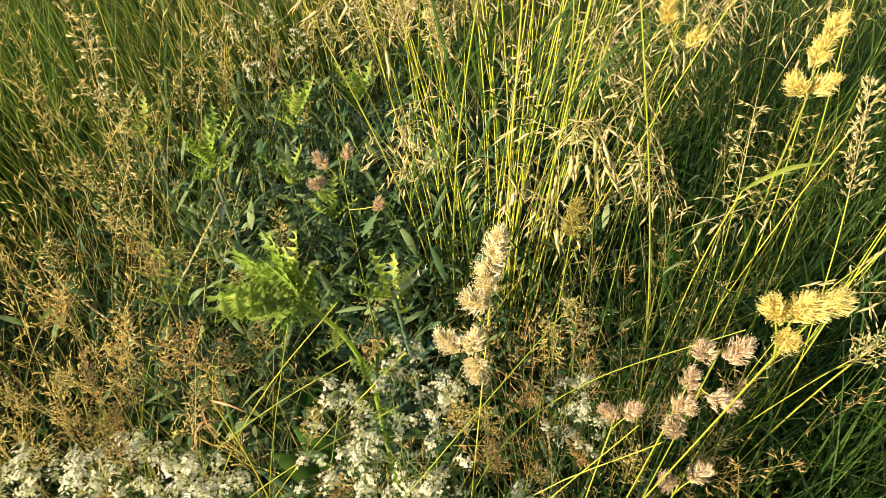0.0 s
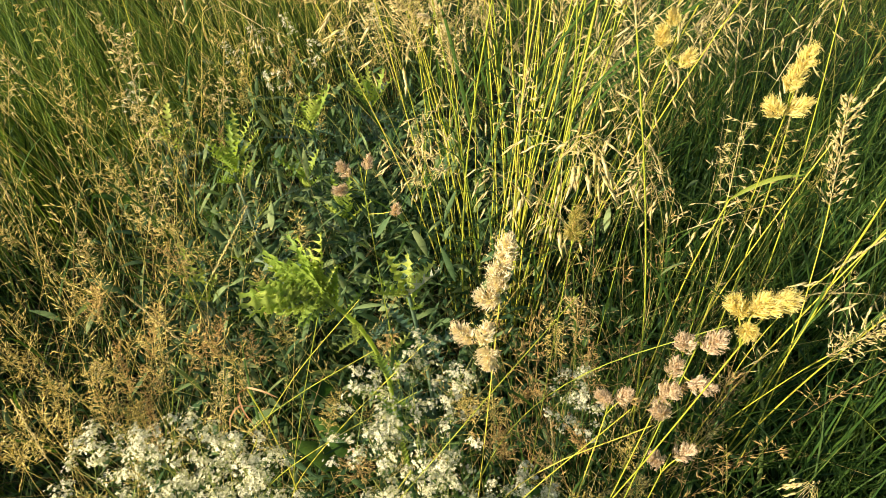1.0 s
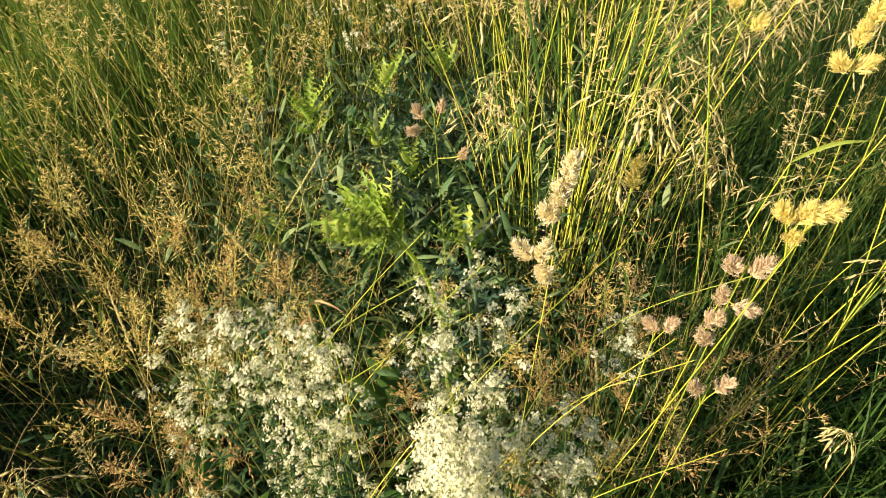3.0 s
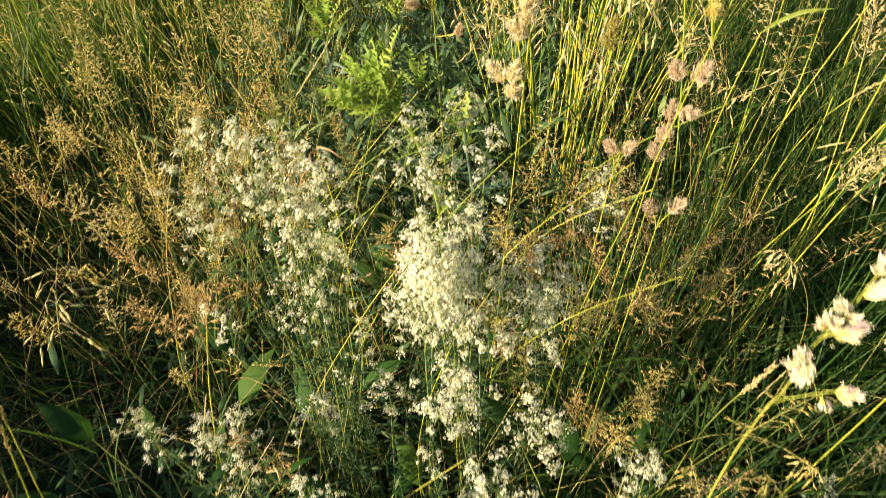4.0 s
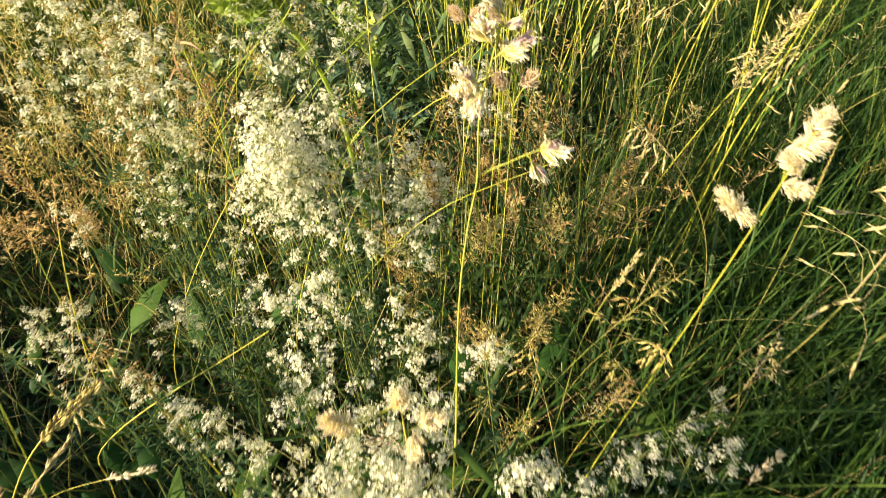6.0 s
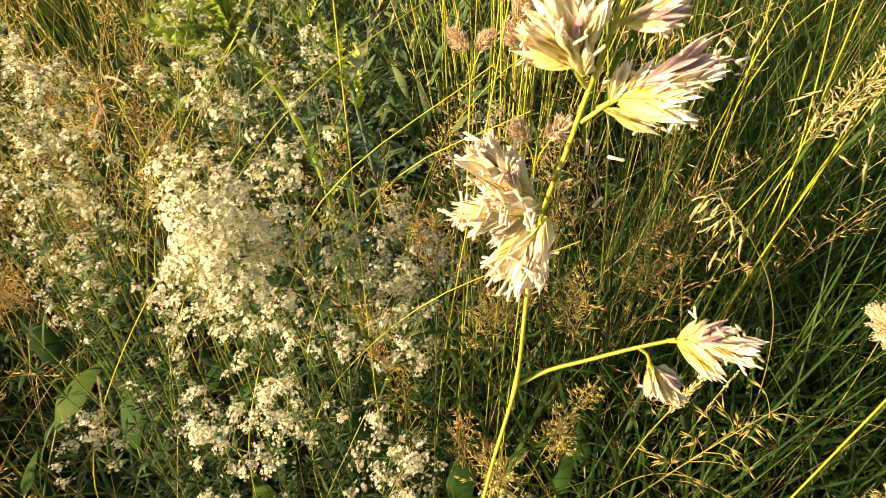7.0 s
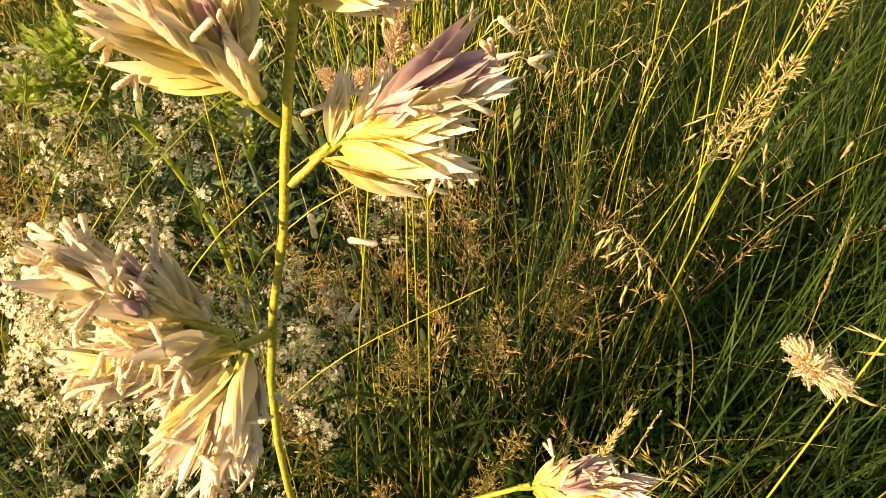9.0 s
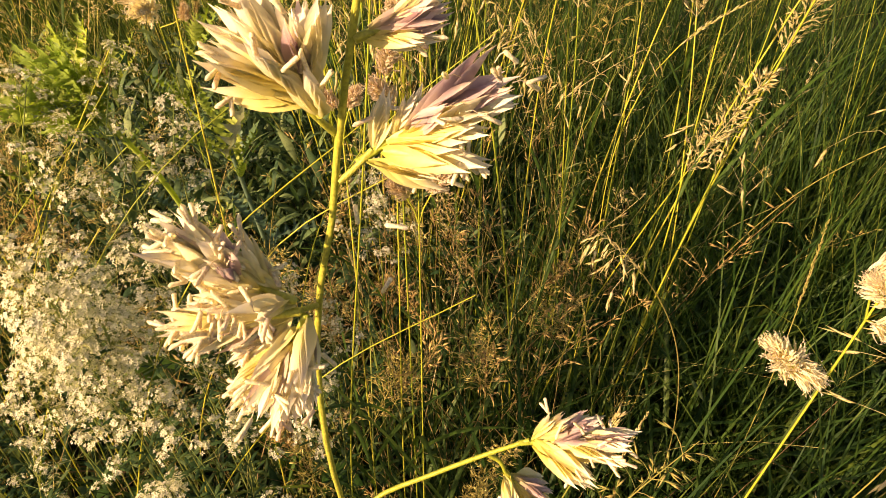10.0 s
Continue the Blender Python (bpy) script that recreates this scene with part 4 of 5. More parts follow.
def cocksfoot(seed, foot, tip, tufts, meshes, label, thick=0.0010, size=0.021):
    """A cocksfoot grass; tufts: the place of each tuft's middle and the way in which it points."""
    rng = np.random.default_rng(seed)
    root = tagged(new("cocksfoot"), label, "grass", "cocksfoot grasses")
    foot = arr(*foot, 0)
    root.location = foot
    tip = arr(*tip) - foot
    path = curve_through([arr(0, 0, -0.02), tip * arr(0.35, 0.35, 0.5), tip * arr(0.75, 0.75, 0.8), tip], 22)
    g = Geo()
    tubes(g, path[None], np.linspace(thick, thick * 0.55, 22)[None], 6)
    part("stem", g, STEM_OBJ, root)
    for i in range(2):
        at = path[rng.integers(4, 12)][None]
        pl, sd = blades(rng, at, rng.uniform(0.14, 0.24, 1), np.array([0.3]), rng.uniform(0, 6.28, 1), np.array([1.2]), 8)
        g = Geo()
        ribbons(g, pl, 0.006 * np.array([0.8, 1, 1, 0.95, 0.85, 0.65, 0.4, 0.05])[None], sd[:, None], 0.18)
        part("leaf_blade", g, LUSH, root)
    for place, way in tufts:
        p, way = arr(*place) - foot, unit(arr(*way))
        big = size * rng.uniform(1.0, 1.3)
        start = p - way * big * 0.45
        near = path[np.argmin(np.linalg.norm(path - (start - arr(0, 0, 0.012)), axis=1))]
        g = Geo()
        tubes(g, np.array([[near, (near + start) / 2 + arr(0, 0, 0.001), start + way * big * 0.3]]), 0.0006, 4)
        tuft = part("flower_tuft", meshes[rng.integers(len(meshes))], None, root)
        tuft.matrix_basis = aim(start, way, big, rng.uniform(0, 6.28))
        part("branch", g, STEM_OBJ, root)


def plant_cocksfoot():
    pale = "cocksfoot grass with fluffy pale straw flower tufts"
    dusk = "cocksfoot grass with fading pinkish-tan flower tufts"
    cocksfoot(1, (0.03, 0.36), (0.047, 0.348, 1.015),
              [((0.048, 0.349, 1.018), (0.2, 0.1, 1)), ((0.046, 0.345, 1.002), (0.3, -0.2, 1)), ((0.042, 0.342, 0.989), (-0.3, -0.3, 0.9)), ((0.036, 0.337, 0.972), (-0.6, -0.4, 0.5)),
               ((0.016, 0.340, 0.922), (-0.7, 0, 0.7)), ((0.036, 0.341, 0.925), (0.2, 0.2, 1)), ((0.040, 0.323, 0.915), (0.1, -0.8, 0.3))], PALE, "cocksfoot grass with whitish flower tufts in full bloom", size=0.024)
    cocksfoot(2, (0.10, 0.34), (0.205, 0.258, 1.072),
              [((0.182, 0.257, 1.066), (-0.5, 0, 0.8)), ((0.191, 0.249, 1.054), (0, -0.6, 0.4)), ((0.195, 0.258, 1.067), (0.3, 0.1, 0.9)), ((0.203, 0.259, 1.068), (0.8, 0.2, 0.5)), ((0.210, 0.260, 1.070), (0.9, 0.2, 0.5))],
              YELLOW, "cocksfoot grass with glowing golden-yellow flower tufts", size=0.018)
    cocksfoot(3, (0.19, 0.36), (0.196, 0.31, 0.965), [((0.184, 0.308, 0.965), (-0.4, 0, 1)), ((0.208, 0.309, 0.965), (0.5, 0, 0.9)), ((0.203, 0.294, 0.932), (0.7, -0.3, 0.3))], DUSKY, dusk, size=0.021)
    cocksfoot(4, (0.17, 0.37), (0.193, 0.325, 0.915), [((0.193, 0.325, 0.912), (0.1, 0.1, 1)), ((0.190, 0.315, 0.892), (0.3, -0.1, 1)), ((0.187, 0.306, 0.872), (-0.5, -0.3, 0.8))], DUSKY, dusk)
    cocksfoot(5, (0.14, 0.36), (0.152, 0.335, 0.86), [((0.143, 0.331, 0.855), (-0.6, 0, 0.8)), ((0.162, 0.332, 0.855), (0.5, 0, 0.9))], DUSKY, dusk)
    cocksfoot(6, (0.20, 0.33), (0.208, 0.305, 0.81), [((0.195, 0.300, 0.805), (-0.5, -0.3, 0.7)), ((0.222, 0.308, 0.805), (0.6, 0, 0.7))], DUSKY, dusk)
    cocksfoot(7, (-0.10, 0.69), (-0.125, 0.65, 0.86), [((-0.144, 0.648, 0.855), (-0.5, 0, 1)), ((-0.145, 0.624, 0.84), (-0.5, -0.6, 0.3)), ((-0.116, 0.660, 0.858), (0.3, 0.2, 1)), ((-0.081, 0.640, 0.80), (0.2, -0.2, 1))], DUSKY, "cocksfoot grass with dusky pink-brown flower tufts")
    cocksfoot(8, (0.38, 0.69), (0.309, 0.545, 1.07), [((0.306, 0.546, 1.055), (0.1, 0, 1)), ((0.309, 0.546, 1.075), (0.2, 0, 1)), ((0.296, 0.548, 1.022), (-0.6, 0, 0.8)), ((0.321, 0.552, 1.022), (0.7, 0, 0.6))], YELLOW, "tall cocksfoot grass with sunlit yellow flower tufts", size=0.027)
    cocksfoot(9, (0.25, 0.78), (0.245, 0.735, 1.02), [((0.230, 0.733, 1.0), (-0.2, 0, 1)), ((0.236, 0.735, 1.022), (0, 0, 1)), ((0.265, 0.731, 0.972), (0.5, 0, 0.9))], YELLOW, "cocksfoot grass with yellow flower tufts among brome", size=0.026)
    cocksfoot(10, (0.13, 0.57), (0.132, 0.545, 0.88), [((0.131, 0.547, 0.88), (0.1, 0, 1)), ((0.133, 0.540, 0.862), (-0.1, -0.3, 1))], GREENISH, "young cocksfoot grass with a green unopened head", size=0.026)
    cocksfoot(11, (0.30, 0.07), (0.438, 0.155, 0.885), [((0.442, 0.160, 0.888), (0.4, 0.2, 1)), ((0.438, 0.156, 0.874), (0.8, 0, 0.4)), ((0.432, 0.150, 0.860), (-0.6, 0, 0.7)), ((0.436, 0.136, 0.848), (0.5, -0.5, 0.2)),
                                                      ((0.397, 0.143, 0.822), (-0.6, 0, 0.6)), ((0.409, 0.147, 0.812), (0.6, -0.2, -0.2))], PALE, pale, size=0.022)
    cocksfoot(12, (0.20, -0.03), (0.20, -0.085, 0.83), [((0.216, -0.074, 0.796), (0.6, 0, 0.5)), ((0.170, -0.105, 0.830), (-0.6, -0.2, 0.7)), ((0.205, -0.082, 0.775), (0.1, -0.6, -0.5)), ((0.200, -0.086, 0.835), (0, 0, 1))], PALE, "cocksfoot grass with pinkish-white tufts above the bedstraw", size=0.020)
    rng = np.random.default_rng(77)
    for i in range(22):
        x, y = rng.uniform(-1.5, 1.7), rng.uniform(0.9, 2.8)
        h = rng.uniform(0.8, 1.0)
        q = arr(x + rng.normal(0, 0.06), y + rng.normal(0, 0.05), h)
        cocksfoot(20 + i, (x, y), q, [(q + arr(0, 0, 0.01), (0, 0, 1)), (q + arr(-0.014, 0, -0.015), (-0.6, 0, 0.6)), (q + arr(0.012, -0.01, -0.03), (0.7, -0.2, 0.5))], YELLOW if i % 3 == 0 else PALE, pale)


plant_cocksfoot()


def near_cocksfoot():
    """The flowering cocksfoot that the eye comes closest to."""
    rng = np.random.default_rng(61)
    root = tagged(new("cocksfoot"), "flowering cocksfoot grass with purple-tinged spikelets and dangling cream anthers", "grass", "cocksfoot grasses")
    foot = arr(0.215, -0.085, 0)
    root.location = foot
    stem = curve_through(np.array([(0.215, -0.085, -0.02), (0.222, -0.066, 0.50), (0.226, -0.054, 0.733), (0.2285, -0.032, 0.93), (0.2320, -0.0285, 0.96), (0.2325, -0.0320, 0.977), (0.2325, -0.0325, 0.992), (0.2330, -0.0300, 1.006),
                                   (0.2355, -0.028, 1.018), (0.2372, -0.028, 1.0245), (0.2372, -0.028, 1.030), (0.2392, -0.028, 1.037), (0.2415, -0.027, 1.050), (0.243, -0.026, 1.066), (0.244, -0.025, 1.078)]) - foot, 130)
    g = Geo()
    thick = np.interp(np.arange(130), [0, 70, 112, 129], [0.0014, 0.0010, 0.00046, 0.00034])
    for a, b in ((0.006, 1.006), (0.004, 0.96), (0.004, 1.0245)):
        thick = thick + a * 0.055 * np.exp(-(((stem[:, 2] - b) / 0.0018) ** 2))
    tubes(g, stem[None], thick[None], 10)
    part("stem", g, NEARSTEM, root, "smooth yellow-green stem")
    for z, turn, droop in ((0.735, -0.5, 0.5), (0.42, 3.6, 1.5)):
        at = stem[np.argmin(np.abs(stem[:, 2] - z))][None]
        pl, sd = blades(rng, at, np.array([0.05 if z > 0.6 else 0.2]), np.array([1.7 if z > 0.6 else 0.25]), np.array([turn]), np.array([droop]), 12)
        g = Geo()
        ribbons(g, pl, 0.007 * np.interp(np.linspace(0, 1, 12), [0, 0.3, 0.8, 1], [0.8, 1, 0.6, 0.03])[None], sd[:, None], 0.2)
        part("leaf_blade", g, LUSH, root, "bright green leaf blade")

    def branch(points, r=0.0005):
        g = Geo()
        p = curve_through(np.array(points) - foot, 14)
        tubes(g, p[None], np.linspace(r, r * 0.8, 14)[None], 8)
        part("branch", g, NEARSTEM, root, "thin pale green side branch")

    def tuft(base, way, length, n, size, spread=0.75, flowers=10, rows=()):
        base, way = arr(*base) - foot, unit(arr(*way))
        g = Geo()
        tubes(g, np.stack([base, base + way * length * 0.25, base + way * length * 0.5])[None], np.array([0.0005, 0.0004, 0.00025])[None], 6)
        core = part("flower_tuft", g, NEARSTEM, root, "dense tuft of yellow and purple spikelets")
        tips = []
        for i in range(n):
            s = (i + 0.5) / n
            off = rng.normal(0, 1, 3)
            off = unit(off - way * (off @ way))
            d = unit(way + off * spread * rng.uniform(0.25, 1.0) * (1.15 - 0.6 * s))
            at = base + way * length * 0.5 * s + off * 0.0006
            big = size * rng.uniform(0.8, 1.15)
            sp = part("spikelet", SPIKELETS[rng.integers(len(SPIKELETS))], None, core)
            sp.matrix_basis = aim(at, d, big, rng.uniform(0, 6.28))
            tips.append((at + d * big * 0.72, d))
        for s, lead, big, count, kind in rows:
            for _ in range(count):
                d = unit(unit(arr(*lead)) + rng.normal(0, 0.13, 3))
                at = base + way * length * s + rng.normal(0, 0.0004, 3)
                sized = big * rng.uniform(0.88, 1.1)
                sp = part("spikelet", kind[rng.integers(len(kind))], None, core)
                sp.matrix_basis = aim(at, d, sized, rng.uniform(0, 6.28))
                tips.append((at + d * sized * 0.78, d))
        g = Geo()
        for i in range(flowers):
            p, d = tips[rng.integers(len(tips))]
            p = p - d * size * rng.uniform(0.0, 0.35)
            w = unit(d * 0.7 + rng.normal(0, 0.65, 3) + arr(0, 0, -0.25))
            q = p + w * 0.0010 + rng.normal(0, 0.0004, 3)
            tubes(g, np.array([[p, (p + q) / 2 + arr(0, 0, 0.0003), q]]), 0.00006, 3)
            for fork in range(1 + (rng.random() < 0.6)):
                e = unit(w + rng.normal(0, 0.35, 3))
                big = rng.uniform(0.7, 1.1)
                tubes(g, np.array([[q - e * 0.0002, q, q + e * 0.0010 * big, q + e * 0.0021 * big, q + e * 0.0024 * big + rng.normal(0, 0.0001, 3)]]), np.array([0.0001, 0.00026, 0.00022, 0.00026, 0.0001])[None], 5)
        tagged(part("anther_fringe", g, ANTHER, core, "cream anthers hanging from the spikelets"), kind="stuff")

    # side tuft towards the lush grass
    branch([(0.2372, -0.028, 1.0243), (0.2388, -0.0278, 1.0258), (0.2408, -0.0275, 1.0280)], 0.0004)
    tuft((0.2392, -0.0275, 1.0264), (0.80, 0.05, 0.60), 0.015, 0, 0.0092, 0.6, 26, [
        (0.45, (0.80, 0.10, 0.60), 0.0128, 3, PURPLE_SPIKELETS), (0.38, (0.72, -0.20, 0.66), 0.0108, 2, PURPLE_SPIKELETS), (0.12, (0.05, 0.0, 1.0), 0.0075, 2, SPIKELETS), (0.30, (0.40, 0.15, 0.88), 0.0078, 2, SPIKELETS),
        (0.22, (0.97, -0.28, 0.06), 0.0120, 4, YELLOW_SPIKELETS), (0.36, (0.94, -0.20, 0.26), 0.0114, 4, YELLOW_SPIKELETS), (0.28, (0.88, 0.38, 0.16), 0.0112, 3, YELLOW_SPIKELETS), (0.06, (0.9, -0.1, -0.16), 0.0091, 2, YELLOW_SPIKELETS), (0.55, (0.92, 0.1, 0.34), 0.0105, 3, SPIKELETS)])
    # upper tuft facing the bedstraw
    branch([(0.2372, -0.028, 1.0300), (0.2362, -0.0290, 1.0318), (0.2350, -0.0300, 1.0340)], 0.0004)
    tuft((0.2366, -0.0298, 1.0328), (-0.36, -0.22, 0.90), 0.011, 12, 0.0086, 0.6, 26, [
        (0.12, (-0.86, -0.2, 0.36), 0.0112, 4, YELLOW_SPIKELETS), (0.2, (-0.68, -0.3, 0.64), 0.0120, 5, YELLOW_SPIKELETS), (0.35, (-0.45, -0.1, 0.88), 0.0120, 4, SPIKELETS), (0.3, (-0.1, -0.2, 0.96), 0.0112, 2, PURPLE_SPIKELETS), (0.3, (0.3, -0.2, 0.92), 0.0097, 3, SPIKELETS)])
    # large hanging tuft
    branch([(0.2328, -0.028, 1.0065), (0.2335, -0.032, 1.010), (0.2332, -0.037, 1.014)], 0.0004)
    tuft((0.2332, -0.0365, 1.0150), (-0.72, -0.35, 0.75), 0.012, 16, 0.0094, 0.9, 60, [(0.6, (-0.6, -0.3, 0.8), 0.0100, 5, SPIKELETS), (0.5, (-0.1, -0.4, 0.9), 0.0091, 3, PURPLE_SPIKELETS)])
    tuft((0.2336, -0.0370, 1.0140), (-0.90, -0.45, 0.15), 0.010, 14, 0.0090, 0.9, 55, [(0.4, (-0.95, -0.3, 0.0), 0.0100, 4, YELLOW_SPIKELETS)])
    tuft((0.2342, -0.0365, 1.0132), (-0.42, -0.60, -0.70), 0.010, 18, 0.0090, 0.85, 55, [(0.3, (-0.6, -0.5, -0.5), 0.0103, 5, YELLOW_SPIKELETS), (0.4, (-0.15, -0.5, -0.85), 0.0097, 4, SPIKELETS)])
    # tufts of the tip
    tuft((0.2400, -0.0278, 1.0395), (0.80, 0.05, 0.35), 0.008, 3, 0.0078, 0.45, 4, [(0.2, (0.92, 0.0, 0.3), 0.0098, 5, PURPLE_SPIKELETS), (0.1, (0.9, -0.2, 0.05), 0.008, 2, YELLOW_SPIKELETS)])
    tuft((0.2405, -0.0276, 1.0440), (-0.55, -0.4, 0.8), 0.013, 28, 0.0100, 0.55, 18)
    tuft((0.2425, -0.0265, 1.0560), (0.65, 0.0, 0.75), 0.014, 28, 0.0100, 0.55, 18)
    tuft((0.2436, -0.0255, 1.0690), (-0.1, -0.1, 1.0), 0.016, 32, 0.0100, 0.55, 20)
    # long low branch with two tufts
    branch([(0.2320, -0.0284, 0.959), (0.238, -0.026, 0.963), (0.245, -0.025, 0.967), (0.253, -0.025, 0.973), (0.2605, -0.025, 0.978)], 0.00042)
    tuft((0.2590, -0.025, 0.9772), (0.97, 0.0, 0.18), 0.016, 0, 0.0100, 0.6, 28, [
        (0.15, (0.50, -0.1, 0.85), 0.0090, 2, YELLOW_SPIKELETS), (0.30, (0.72, 0.0, 0.62), 0.0098, 3, PURPLE_SPIKELETS), (0.45, (0.95, 0.0, 0.28), 0.0115, 3, PURPLE_SPIKELETS), (0.12, (0.93, -0.30, -0.30), 0.0118, 4, YELLOW_SPIKELETS),
        (0.28, (0.95, -0.25, -0.05), 0.0115, 4, YELLOW_SPIKELETS), (0.22, (0.90, 0.40, -0.1), 0.0112, 4, YELLOW_SPIKELETS), (0.5, (0.95, -0.1, 0.05), 0.0105, 3, SPIKELETS), (0.2, (0.8, 0.1, 0.4), 0.0095, 2, SPIKELETS)])
    branch([(0.2545, -0.025, 0.9738), (0.2562, -0.025, 0.9725), (0.2575, -0.0252, 0.9695)], 0.0004)
    tuft((0.2573, -0.0252, 0.9700), (0.48, 0.0, -0.85), 0.012, 8, 0.0097, 0.55, 10, [(0.1, (0.25, -0.1, -0.95), 0.010, 3, YELLOW_SPIKELETS), (0.2, (0.5, -0.2, -0.8), 0.0105, 3, YELLOW_SPIKELETS), (0.2, (0.75, 0.0, -0.6), 0.0098, 3, PURPLE_SPIKELETS)])
    # shed anthers caught on threads
    for q, w, way in (((0.2430, -0.029, 1.0195), (0.9, 0, -0.1), (0.2405, -0.0278, 1.0262)), ((0.2290, -0.035, 1.0215), (0.4, 0, -0.9), (0.2330, -0.036, 1.0190)), ((0.2415, -0.029, 1.0110), (0.35, 0, 0.7), (0.2400, -0.028, 1.0185)),
                      ((0.2350, -0.034, 1.0035), (0.6, 0, -0.8), (0.2340, -0.036, 1.0080)), ((0.2387, -0.0285, 1.0205), (0.05, 0, -1), (0.2380, -0.028, 1.0240))):
        g = Geo()
        q, w, way = arr(*q) - foot, unit(arr(*w)), arr(*way) - foot
        tubes(g, np.array([[way, (way + q) / 2 + arr(0, 0, -0.0006), q]]), 0.00003, 3)
        tubes(g, np.array([[q - w * 0.0013, q - w * 0.0011, q, q + w * 0.0011, q + w * 0.0013]]), np.array([0.0001, 0.0003, 0.00025, 0.0003, 0.0001])[None], 6)
        part("loose_anther", g, ANTHER, root, "shed cream anther on a thread")


near_cocksfoot()


# ---- thistles and broad leaves ----
def lobed_leaf(rng, base, way, length, width, droop, lobes=6, twist=0.15, face=(0, 0, 1)):
    """A thistle leaf with spiny lobes along both edges; its upper side turns towards face."""
    k = lobes * 4 + 1
    s = np.linspace(0, 1, k)
    way = unit(arr(*way))
    flat = np.cross(way, arr(*face)) + rng.normal(0, twist, 3)
    flat = unit(flat - way * (flat @ way))
    p = base + way * length * s[:, None] + arr(0, 0, -1) * droop * length * (s[:, None] ** 2)
    saw = np.array([0.2, 0.6, 1.0, 0.4])[np.arange(k) % 4]
    env = np.interp(s, [0, 0.15, 0.5, 0.85, 1], [0.3, 0.75, 1.0, 0.6, 0.03])
    up = unit(np.cross(flat, way))
    wave = np.where(np.arange(k) % 4 == 2, 0.34, -0.08)[:, None] * up * width
    left = p - flat * (width * env * saw)[:, None] / 2 + wave * env[:, None] + way * (0.12 * width * (saw > 0.9))[:, None]
    right = p + flat * (width * env * np.roll(saw, 1))[:, None] / 2 + np.roll(wave, 1, 0) * env[:, None]
    v = np.stack([left, p - up * width * 0.06, right], 1)
    i = np.arange(k * 3).reshape(k, 3)
    g = Geo().add(v, np.stack([i[:-1, :-1], i[:-1, 1:], i[1:, 1:], i[1:, :-1]], -1))
    tipd = np.concatenate([left[2::4], right[3::4]])
    dirs = np.concatenate([np.repeat(-flat[None], len(left[2::4]), 0), np.repeat(flat[None], len(right[3::4]), 0)]) + way * 0.8 + up * 0.2
    spindles(g, tipd, dirs, 0.006, 0.0008, 3, 0.1)
    return g


def thistle(seed, points, leaves, length, label, crown=14, grey=0.35, fans=()):
    rng = np.random.default_rng(seed)
    root = tagged(new("thistle"), label, "thistle", "thistles")
    foot = arr(*points[0])
    root.location = foot
    path = curve_through(np.array(points, float) - foot, 24)
    g = Geo()
    tubes(g, path[None], np.linspace(0.005, 0.003, 24)[None], 8)
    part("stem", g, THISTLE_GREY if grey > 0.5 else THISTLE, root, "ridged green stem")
    for i in range(leaves):
        s = 0.35 + 0.62 * i / leaves
        ang = i * 2.4 + rng.normal(0, 0.3)
        at = path[int(s * 23)]
        ln = length * rng.uniform(0.8, 1.2) * (1.15 - 0.35 * s)
        way = arr(np.cos(ang), np.sin(ang), rng.uniform(0.25, 0.9))
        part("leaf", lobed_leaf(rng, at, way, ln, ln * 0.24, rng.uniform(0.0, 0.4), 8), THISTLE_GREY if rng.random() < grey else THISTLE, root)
    end, way = path[-1], unit(path[-1] - path[-4])
    for i in range(crown):
        ang = i * 2.4
        a, b = unit(np.cross(way, arr(0.3, 0.2, 1))), 0
        b = np.cross(way, a)
        d = way * rng.uniform(0.6, 1.6) + a * np.cos(ang) * 0.8 + b * np.sin(ang) * 0.8
        ln = length * rng.uniform(0.5, 0.95)
        part("leaf", lobed_leaf(rng, end - way * 0.06 * rng.random(), d, ln, ln * 0.28, rng.uniform(-0.15, 0.2), 7), THISTLE, root)
    # bunches of young leaves: main direction, how many, how far they part, length
    for main, n, part_by, reach in fans:
        for i in range(n):
            d = unit(arr(*main)) + rng.normal(0, part_by, 3)
            ln = reach * rng.uniform(0.6, 1.1)
            pick = rng.random()
            part("leaf", lobed_leaf(rng, end - way * 0.035 * rng.random(), d, ln, ln * rng.uniform(0.20, 0.30), rng.uniform(-0.2, 0.25), 7, 0.3, (-0.4, -0.7, 0.7)), THISTLE if pick < 0.9 else THISTLE_GREY, root)
    return root


thistle(71, [(-0.07, 0.62, -0.02), (-0.10, 0.61, 0.30), (-0.115, 0.60, 0.52), (-0.137, 0.575, 0.64), (-0.172, 0.545, 0.737)], 26, 0.075, "spiny young thistle with bright yellow-green crown leaves", 4, 0.35,
        [((-0.95, -0.2, 0.25), 26, 0.2, 0.10), ((-0.75, 0.1, 0.6), 20, 0.22, 0.09), ((-0.25, 0.2, 1.0), 12, 0.16, 0.095), ((0.1, 0.0, 0.8), 6, 0.25, 0.06), ((-0.5, -0.4, -0.1), 8, 0.25, 0.055)])
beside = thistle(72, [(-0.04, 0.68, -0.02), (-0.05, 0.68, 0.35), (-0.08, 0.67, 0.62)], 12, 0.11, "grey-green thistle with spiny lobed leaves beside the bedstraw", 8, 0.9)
part("leaf", lobed_leaf(np.random.default_rng(720), arr(-0.085, 0.665, 0.60) - arr(-0.04, 0.68, -0.02), (0.07, -0.05, 0.13), 0.135, 0.030, 0.0, 5), THISTLE_SILVER_LIT, beside, "silvery leaf with the light it catches put into its pale colour")
